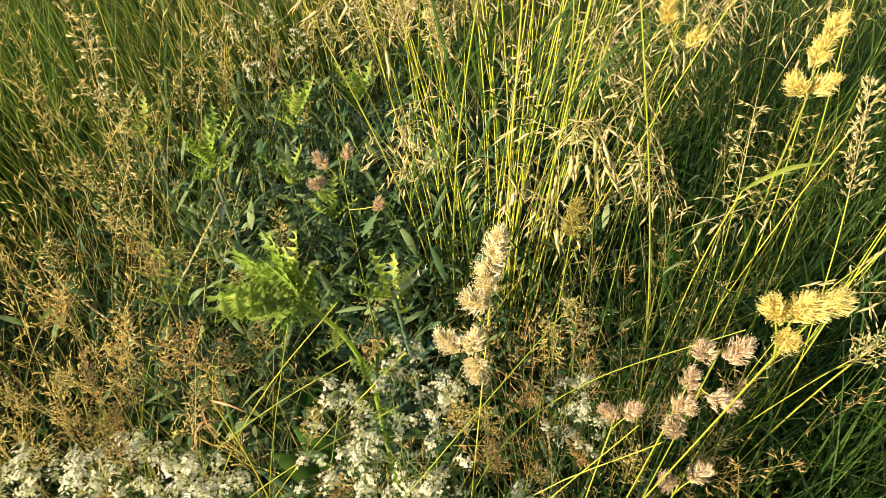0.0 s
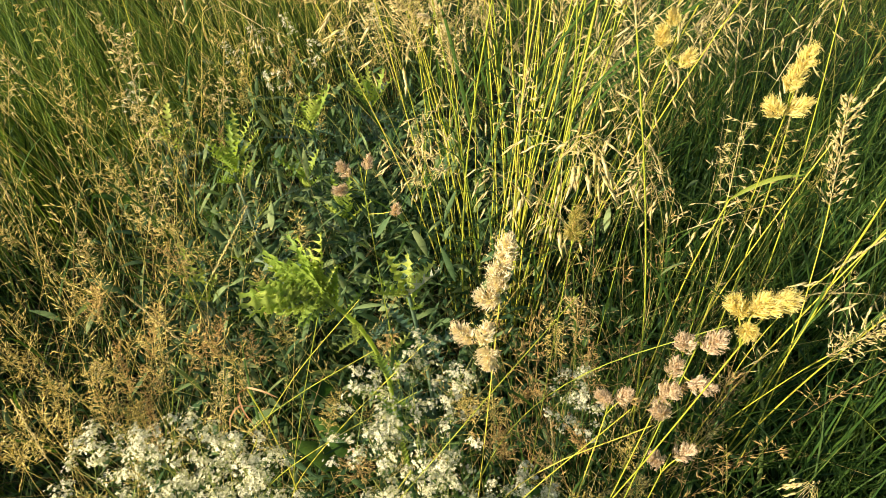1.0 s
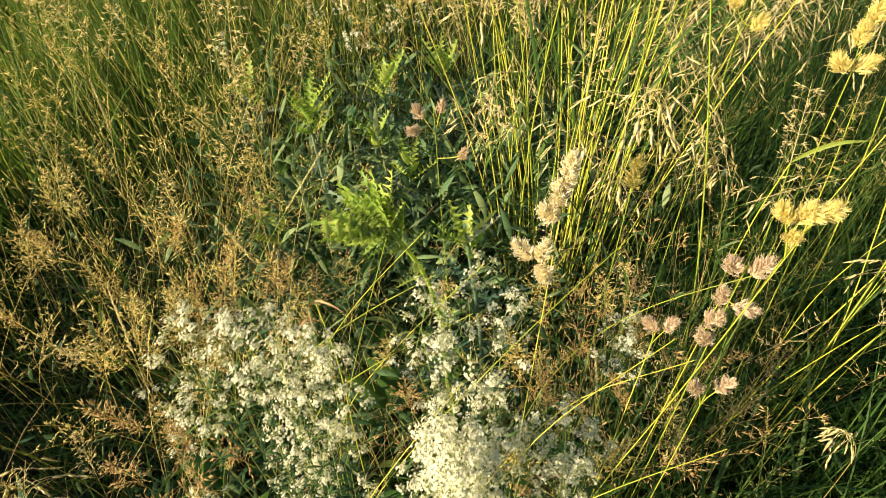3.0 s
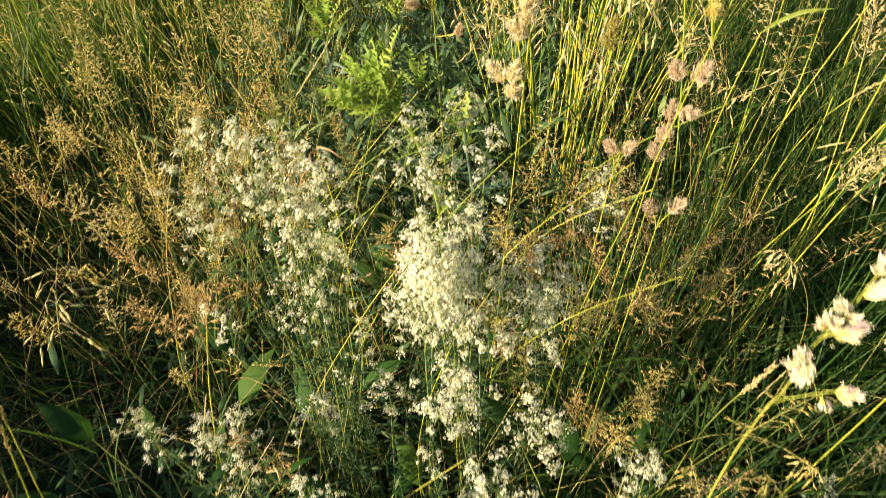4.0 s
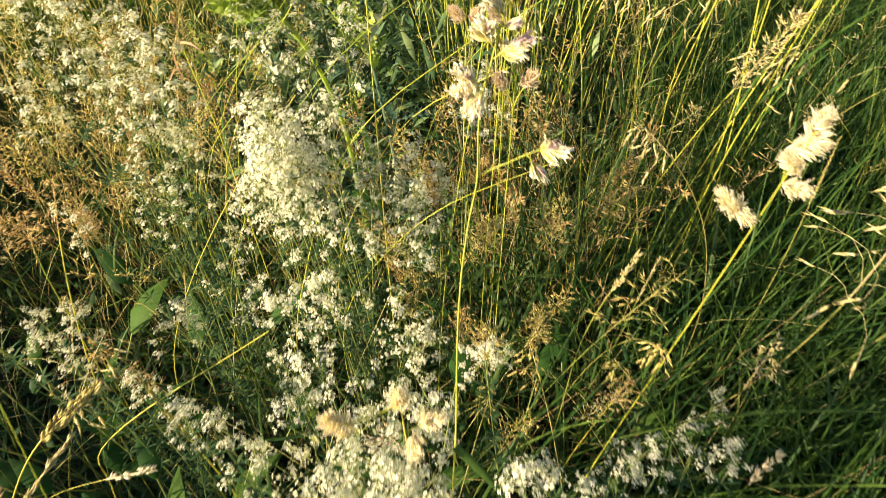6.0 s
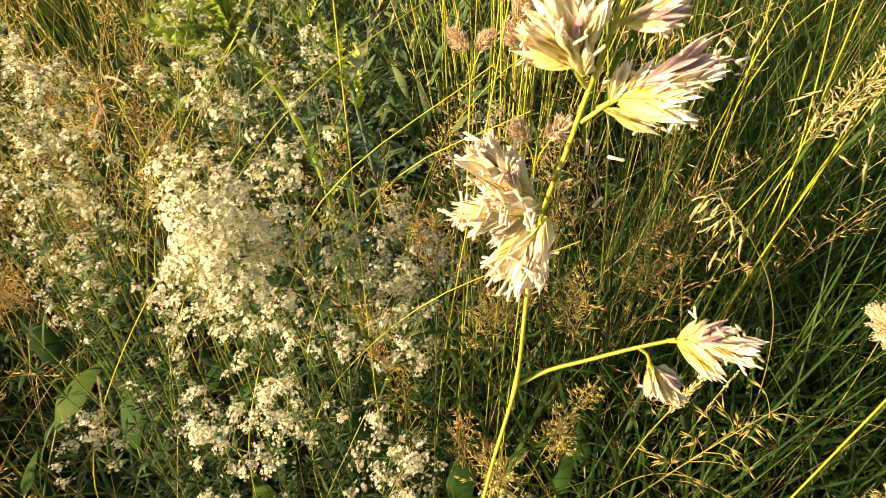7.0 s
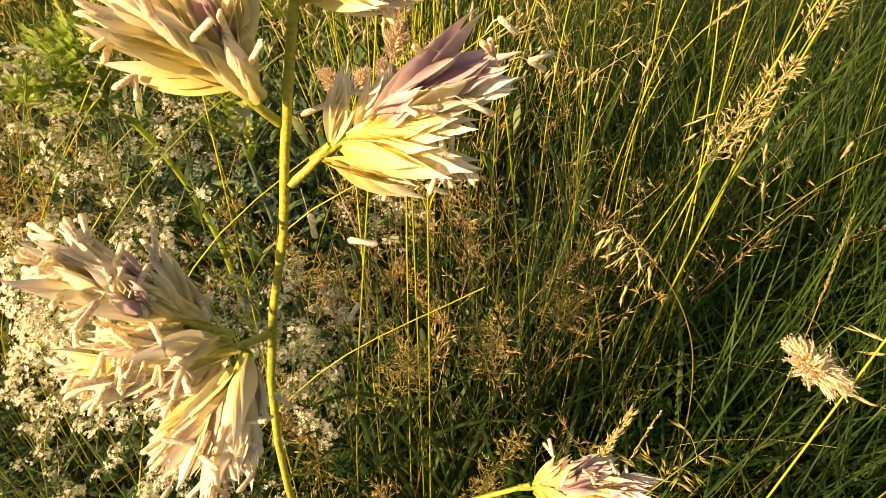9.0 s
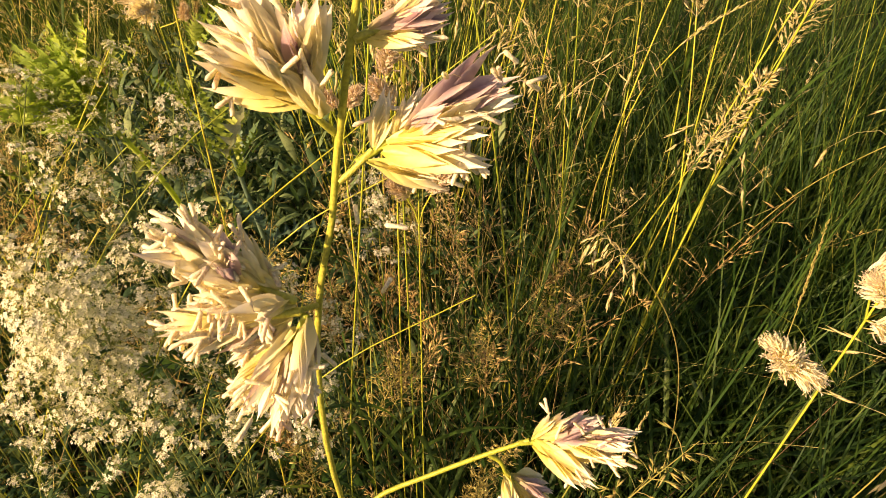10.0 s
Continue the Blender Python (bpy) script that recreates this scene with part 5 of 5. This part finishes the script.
thistle(73, [(-0.44, 1.02, -0.02), (-0.44, 1.0, 0.35), (-0.45, 0.99, 0.60)], 12, 0.085, "upright green thistle with yellow-green tip leaves", 18, 0.6)
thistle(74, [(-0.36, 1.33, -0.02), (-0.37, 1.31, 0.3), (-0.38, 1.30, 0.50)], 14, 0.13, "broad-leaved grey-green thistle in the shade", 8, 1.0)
thistle(75, [(-0.72, 1.30, -0.02), (-0.72, 1.29, 0.3), (-0.72, 1.28, 0.45)], 10, 0.10, "green thistle half hidden by grass", 8, 0.8)
thistle(76, [(-0.36, 1.17, -0.02), (-0.36, 1.16, 0.25), (-0.365, 1.15, 0.45)], 13, 0.10, "grey-green thistle among the grasses", 10, 0.9)
thistle(77, [(-0.25, 1.06, -0.02), (-0.255, 1.05, 0.3), (-0.26, 1.04, 0.46)], 12, 0.10, "small grey-green thistle between herbs", 8, 0.9)
thistle(78, [(-0.52, 1.26, -0.02), (-0.53, 1.25, 0.3), (-0.54, 1.24, 0.46)], 12, 0.10, "grey-green thistle among the grasses", 8, 0.9)
thistle(79, [(-0.50, 0.86, -0.02), (-0.50, 0.85, 0.25), (-0.51, 0.84, 0.42)], 12, 0.10, "green thistle half hidden by grass", 8, 0.9)
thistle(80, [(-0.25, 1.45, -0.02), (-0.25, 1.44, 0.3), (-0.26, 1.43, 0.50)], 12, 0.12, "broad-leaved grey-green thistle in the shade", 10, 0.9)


def dock(seed, x, y, n, size, tall):
    """A low plant with broad oval leaves on stalks."""
    rng = np.random.default_rng(seed)
    root = tagged(new("dock"), "low dock with broad smooth green leaves", "herb", "broad-leaved herbs")
    root.location = (x, y, 0)
    for i in range(n):
        head = i * 2.4 + rng.normal(0, 0.4)
        stalk, sd = blades(rng, np.array([[0, 0, -0.02]]), np.array([tall * rng.uniform(0.6, 1.1)]), np.array([0.25]), np.array([head]), np.array([0.35]), 6)
        ln = size * rng.uniform(0.75, 1.2)
        pl, sd = blades(rng, stalk[:, -1], np.array([ln]), np.array([0.85]), np.array([head]), np.array([0.5]), 9)
        g = Geo()
        ribbons(g, pl, ln * 0.42 * np.interp(np.linspace(0, 1, 9), [0, 0.25, 0.6, 1], [0.2, 1, 0.8, 0.03])[None], sd[:, None] + arr(0, 0, rng.normal(0, 0.3)), 0.16)
        leaf = part("leaf", g, DOCK, root)
        g = Geo()
        tubes(g, stalk, np.linspace(0.0018, 0.0012, 6)[None], 5)
        part("stalk", g, TWIG, leaf)


for i, (x, y, n, size, tall) in enumerate([(-0.06, -0.10, 6, 0.07, 0.50), (0.02, -0.16, 5, 0.06, 0.45), (-0.15, 0.10, 6, 0.08, 0.4), (0.03, 0.12, 6, 0.08, 0.42), (0.24, 0.15, 5, 0.07, 0.40), (-0.38, 0.05, 6, 0.07, 0.42),
                                           (-0.05, 0.50, 6, 0.09, 0.40), (-0.25, 0.85, 6, 0.08, 0.40), (-0.30, 0.30, 5, 0.08, 0.40), (0.15, 0.05, 5, 0.07, 0.45), (-0.55, 1.15, 7, 0.09, 0.45), (0.35, 0.25, 5, 0.07, 0.35), (-0.085, -0.20, 5, 0.085, 0.52), (-0.20, -0.05, 6, 0.09, 0.33), (-0.30, -0.10, 6, 0.08, 0.30), (-0.42, 0.10, 6, 0.09, 0.36)]):
    dock(500 + i, x, y, n, size, tall)


# ---- brown seed heads close by ----
def near_heads():
    kinds = [grass_plant("dry_grass_head", "golden-brown dry grass with dense seed heads", "dry grass heads", "meadow", 180 + i, 0.78, m, 0.09, 0.25, 1, 0.0014) for i, m in enumerate((DUSK, RUSSET, RUSSET, RUSSET))]
    kinds.append(grass_plant("spike_grass", "slender green-gold grass with a narrow seed spike", "spike grasses", "spike", 190, 0.75, OLIVE, 0.11, 0.2, 1, 0.0012))
    spots = [(2, -0.061, -0.231, 0.60), (0, -0.002, -0.128, 0.66),
             (0, 0.01, -0.11, 0.64), (2, -0.225, 0.092, 0.68), (2, -0.25, 0.11, 0.70), (0, -0.07, -0.27, 0.58), (1, -0.30, 0.20, 0.70), (1, -0.32, 0.24, 0.72), (3, -0.34, 0.17, 0.66), (0, 0.16, 0.02, 0.70), (2, 0.40, 0.19, 0.68),
             (4, -0.389, -0.028, 0.775), (4, -0.36, -0.09, 0.63), (4, -0.034, -0.042, 0.71), (4, -0.29, -0.15, 0.56), (4, -0.48, 0.02, 0.66)]
    rng = np.random.default_rng(81)
    seen = set()
    for k, x, y, z in spots:
        root, tip = kinds[k]
        size = z / tip[2]
        head, angle, spin = rng.uniform(0, 6.28), rng.uniform(0.0, 0.2), rng.uniform(0, 6.28)
        m = lean_pose(0, 0, head, angle, spin, size)
        top = m @ Vector(tip)
        m = Matrix.Translation((x - top.x, y - top.y, 0)) @ m
        if k in seen:
            copy_thing(root, m)
        else:
            seen.add(k)
            root.matrix_basis = m


near_heads()


def nodding_heads():
    """Brome and oat heads that hang over the dark grass beside the flowers: tip, size and lean of each."""
    kinds = [grass_plant("brome_grass", "brome grass with a one-sided comb of hanging straw spikelets", "brome grasses", "comb", 200 + i, 0.80, m, (0.10, 0.06, 0.06)[i], 0.8, 1) for i, m in enumerate((STRAW, AMBER, OLIVE))]
    kinds.append(grass_plant("oat_grass", "pale green oat grass with long loose spikelets", "oat grasses", "meadow", 204, 0.80, OLIVE, 0.13, 0.5, 1))
    spots = [(0, 0.33, 0.29, 0.78, 0.2, 0.1), (1, 0.262, 0.090, 0.69, 0.3, 0.1), (1, 0.384, 0.086, 0.74, 0.1, 0.15), (2, 0.34, 0.10, 0.66, 0.3, 0.1), (3, 0.395, 0.184, 0.74, 0.3, 0.1), (2, 0.24, 0.13, 0.68, 0.5, 0.15)]
    seen = set()
    for n, (k, x, y, z, head, angle) in enumerate(spots):
        root, tip = kinds[k]
        m = lean_pose(0, 0, head, angle, n * 2.4, z / tip[2])
        top = m @ Vector(tip)
        m = Matrix.Translation((x - top.x, y - top.y, 0)) @ m
        if k in seen:
            copy_thing(root, m)
        else:
            seen.add(k)
            root.matrix_basis = m


nodding_heads()


def brown_tufts():
    """Ripe cocksfoot heads gone brown, low in the hollow."""
    brown = [far_cluster(450 + i, AMBER, 15, 0.3) for i in range(2)] + [far_cluster(455, COPPER, 15, 0.3)]
    spots = [((-0.19, -0.30), (-0.172, -0.320, 0.85)), ((-0.12, -0.28), (-0.114, -0.309, 0.80)), ((-0.22, -0.32), (-0.195, -0.345, 0.79)), ((-0.05, -0.2), (-0.058, -0.233, 0.62))]
    for i, (foot, q) in enumerate(spots):
        q = arr(*q)
        cocksfoot(600 + i, foot, q, [(q, (0.1, 0, 1)), (q + arr(-0.014, 0, -0.012), (-0.7, 0, 0.5)), (q + arr(0.014, -0.004, -0.014), (0.7, -0.2, 0.4)), (q + arr(0.004, -0.012, -0.026), (0.1, -0.7, 0.1))], brown[:2] if i != 3 else brown[1:],
                  "ripe cocksfoot grass with golden-brown dry tufts", size=0.024)


brown_tufts()


def plume(rng, axis, thick, n=60, size=0.009, open_by=0.4):
    """A dense seed head of pointed spikelets close round its axis."""
    g = Geo()
    tan = unit(np.gradient(axis, axis=0))
    at = rng.uniform(0, len(axis) - 1.01, n)
    a = at.astype(int)
    share = at / len(axis)
    pos = axis[a] + (axis[a + 1] - axis[a]) * (at - a)[:, None]
    out = rng.normal(0, 1, (n, 3))
    out = unit(out - tan[a] * (out * tan[a]).sum(1)[:, None])
    body = thick * np.interp(share, [0, 0.25, 0.7, 1], [0.5, 1.0, 0.7, 0.15])
    for q in range(3):
        d = tan[a] + out * open_by + rng.normal(0, 0.18, (n, 3))
        spindles(g, pos + out * (body * rng.uniform(0.1, 0.8, n))[:, None] + tan[a] * 0.0015 * q, d, size * rng.uniform(0.7, 1.2, n), size * 0.24, 4, 0.35, 0.6)
    tubes(g, axis[None], np.linspace(0.0009, 0.0003, len(axis))[None], 4)
    return g


def lone_heads():
    """Single ripe grasses that rise over the dark hollow: path of the stem, share that is head, and the head's form."""
    rows = [("feathery_grass", "golden feathery grass head on a bent yellow stem", [(-0.19, -0.21, -0.02), (-0.16, -0.17, 0.45), (-0.123, -0.131, 0.645), (-0.09, -0.104, 0.70), (-0.055, -0.064, 0.728)], 0.055, AMBER, 0.006, 90, 0.008, 0.35),
            ("russet_grass", "russet grass with a dense drying seed head", [(-0.20, -0.26, -0.02), (-0.22, -0.22, 0.45), (-0.231, -0.199, 0.60), (-0.246, -0.163, 0.765), (-0.249, -0.141, 0.833)], 0.095, COPPER, 0.017, 40, 0.011, 0.9),
            ("russet_grass", "russet grass with a dense drying seed head", [(-0.08, -0.20, -0.02), (-0.085, -0.17, 0.45), (-0.092, -0.155, 0.70), (-0.09, -0.144, 0.774)], 0.08, COPPER, 0.016, 34, 0.011, 1.0),
            ("spike_grass", "slender green-gold grass with a narrow seed spike", [(-0.20, -0.28, -0.02), (-0.165, -0.24, 0.45), (-0.104, -0.162, 0.655), (-0.07, -0.097, 0.70)], 0.07, STRAW, 0.0022, 60, 0.007, 0.2),
            ("spike_grass", "slender green-gold grass with a narrow seed spike", [(-0.21, -0.17, -0.02), (-0.19, -0.15, 0.45), (-0.16, -0.135, 0.64), (-0.145, -0.121, 0.688)], 0.05, STRAW, 0.002, 44, 0.0065, 0.2),
            ("spike_grass", "slender green-gold grass with a narrow seed spike", [(-0.28, -0.20, -0.02), (-0.27, -0.17, 0.40), (-0.262, -0.145, 0.68), (-0.262, -0.138, 0.75)], 0.075, OLIVE, 0.0024, 60, 0.007, 0.22),
            ("silver_grass", "upright grass with a narrow straw-coloured seed head", [(0.30, 0.22, -0.02), (0.31, 0.22, 0.35), (0.325, 0.222, 0.56), (0.355, 0.225, 0.67)], 0.06, STRAW, 0.0035, 50, 0.008, 0.3),
            ("silver_grass", "upright grass with a pale silvery seed head", [(0.50, 0.12, -0.02), (0.51, 0.12, 0.25), (0.52, 0.12, 0.44), (0.53, 0.12, 0.52)], 0.07, HEAD, 0.005, 50, 0.009, 0.35),
            ("pale_grass", "thin pale grass with a small silvery seed head", [(-0.33, -0.14, -0.02), (-0.27, -0.11, 0.40), (-0.18, -0.082, 0.515), (-0.073, -0.053, 0.561)], 0.05, HEAD, 0.004, 26, 0.008, 0.45)]
    for i, (name, label, points, length, material, thick, n, size, open_by) in enumerate(rows):
        rng = np.random.default_rng(640 + i)
        root = tagged(new(name), label, "grass", "grasses over the hollow")
        foot = arr(points[0][0], points[0][1], 0)
        root.location = foot
        path = curve_through(np.array(points) - foot, 80)
        run = np.cumsum(np.linalg.norm(np.diff(path, axis=0), axis=1))
        cut = int(np.searchsorted(run, run[-1] - length))
        g = Geo()
        slim = 0.0005 if name == "pale_grass" else 0.0010
        tubes(g, path[: cut + 1][None], np.linspace(slim, slim * 0.7, cut + 1)[None], 5)
        part("stem", g, STEM_OBJ if name in ("feathery_grass", "pale_grass") else STEM_GREEN, root)
        part("seed_head", plume(rng, path[cut:], thick, n, size, open_by), material, root)
        pl, sd = blades(rng, path[25][None], np.array([0.2]), np.array([0.4]), rng.uniform(0, 6.28, 1), np.array([1.3]), 9)
        g = Geo()
        ribbons(g, pl, 0.006 * np.interp(np.linspace(0, 1, 9), [0, 0.3, 0.8, 1], [0.8, 1, 0.6, 0.03])[None], sd[:, None], 0.2)
        part("leaf_blade", g, BROAD, root)


lone_heads()


# ---- withered leaves ----
def withered():
    """Dead and yellowing leaves that stand out among the living: stem path, then blades as (points, width, material, label)."""
    rows = [("dying_grass", "grass shoot with an orange-yellow dying leaf", [(0.275, -0.15, -0.02), (0.268, -0.165, 0.50), (0.256, -0.182, 0.80), (0.250, -0.188, 0.855)],
             [([(0.250, -0.188, 0.852), (0.251, -0.189, 0.865), (0.254, -0.190, 0.878), (0.260, -0.190, 0.887)], 0.0052, OCHRE, "orange-yellow dying leaf"),
              ([(0.250, -0.188, 0.845), (0.256, -0.188, 0.847), (0.265, -0.187, 0.853), (0.273, -0.186, 0.863)], 0.0024, DEADLEAF, "thin tan dry leaf"),
              ([(0.250, -0.188, 0.840), (0.258, -0.190, 0.838), (0.266, -0.191, 0.840)], 0.0026, STRAW, "short tan dry leaf")]),
            ("withered_shoot", "curled russet withered grass leaves among the flowers", [(-0.20, 0.42, -0.02), (-0.21, 0.41, 0.40), (-0.215, 0.40, 0.66), (-0.225, 0.40, 0.735)],
             [([(-0.225, 0.40, 0.735), (-0.218, 0.39, 0.752), (-0.200, 0.385, 0.754), (-0.184, 0.385, 0.742)], 0.0028, DEADLEAF, ""),
              ([(-0.225, 0.40, 0.735), (-0.230, 0.388, 0.742), (-0.226, 0.378, 0.730), (-0.214, 0.37, 0.708)], 0.0024, DEADLEAF, ""),
              ([(-0.222, 0.40, 0.700), (-0.238, 0.39, 0.712), (-0.248, 0.385, 0.698), (-0.252, 0.38, 0.676)], 0.0024, DEADLEAF, "")]),
            ("broad_leaf_grass", "grass shoot with one broad pale green leaf held out flat", [(0.30, 0.66, -0.02), (0.305, 0.65, 0.45), (0.315, 0.63, 0.78), (0.322, 0.622, 0.85)],
             [([(0.322, 0.622, 0.85), (0.335, 0.62, 0.866), (0.362, 0.62, 0.884), (0.395, 0.62, 0.892)], 0.006, LEANSTEM, "broad leaf blade")])]
    for name, label, stem, leaves in rows:
        root = tagged(new(name), label, "grass")
        foot = arr(stem[0][0], stem[0][1], 0)
        root.location = foot
        g = Geo()
        tubes(g, curve_through(np.array(stem) - foot, 30)[None], np.linspace(0.0011, 0.0008, 30)[None], 6)
        part("stem", g, STEM_OBJ, root)
        for points, width, material, note in leaves:
            p = curve_through(np.array(points) - foot, 16)
            side = np.cross(np.gradient(p, axis=0), arr(0.2, -0.9, 0.5))
            w = width * np.interp(np.linspace(0, 1, 16), [0, 0.2, 0.55, 0.85, 1], [0.35, 0.9, 1.0, 0.55, 0.04])
            g = Geo()
            ribbons(g, p[None], w[None], side[None], 0.22)
            part("leaf_blade", g, material, root, note)


withered()


# ---- long dry straws that lie across the flowers ----
def straws():
    rng = np.random.default_rng(91)
    ends = [((-0.14, 0.25, 0.52), (0.02, 0.33, 0.80), (0.13, 0.45, 0.86)), ((-0.02, 0.20, 0.55), (0.06, 0.26, 0.76), (0.17, 0.33, 0.84)), ((-0.20, 0.16, 0.45), (-0.10, 0.24, 0.66), (-0.03, 0.30, 0.76)),
            ((-0.17, -0.04, 0.45), (-0.06, -0.06, 0.66), (0.05, 0.02, 0.72)), ((0.18, -0.18, 0.48), (0.29, -0.15, 0.66), (0.44, -0.14, 0.69)), ((-0.10, -0.16, 0.10), (-0.14, -0.12, 0.50), (-0.12, -0.09, 0.74)),
            ((-0.52, 0.52, 0.10), (-0.42, 0.62, 0.55), (-0.33, 0.74, 0.70)), ((0.02, 0.46, 0.30), (0.16, 0.42, 0.78), (0.26, 0.40, 0.88)), ((0.40, 0.60, 0.40), (0.44, 0.55, 0.82), (0.54, 0.60, 0.86)),
            ((-0.26, 0.42, 0.60), (-0.175, 0.42, 0.70), (-0.08, 0.42, 0.79)), ((-0.215, 0.42, 0.50), (-0.18, 0.42, 0.66), (-0.135, 0.42, 0.84)), ((-0.18, 0.36, 0.60), (-0.11, 0.36, 0.735), (-0.02, 0.37, 0.87)),
            ((-0.21, 0.36, 0.60), (-0.13, 0.36, 0.70), (-0.03, 0.37, 0.79)), ((-0.30, 0.45, 0.45), (-0.20, 0.47, 0.66), (-0.11, 0.50, 0.78)), ((0.02, 0.30, 0.60), (0.10, 0.32, 0.74), (0.20, 0.34, 0.80)), ((0.05, 0.24, 0.55), (0.14, 0.26, 0.66), (0.25, 0.30, 0.71))]
    for i, pts in enumerate(ends):
        root = tagged(new("dry_straw"), "long pale dry grass straw lying across other plants", "grass", "dry straws")
        foot = arr(pts[0][0], pts[0][1], 0)
        root.location = foot
        path = curve_through(np.array([(pts[0][0] - 0.02, pts[0][1] - 0.01, -0.02), *pts]) - foot, 30)
        g = Geo()
        tubes(g, path[None], np.linspace(0.0008, 0.0005, 30)[None], 5)
        part("stem", g, STEM_OBJ, root)
        if i in (4, 6, 8):
            part("seed_head", spike(rng, path[25:]), STRAW, root)


straws()
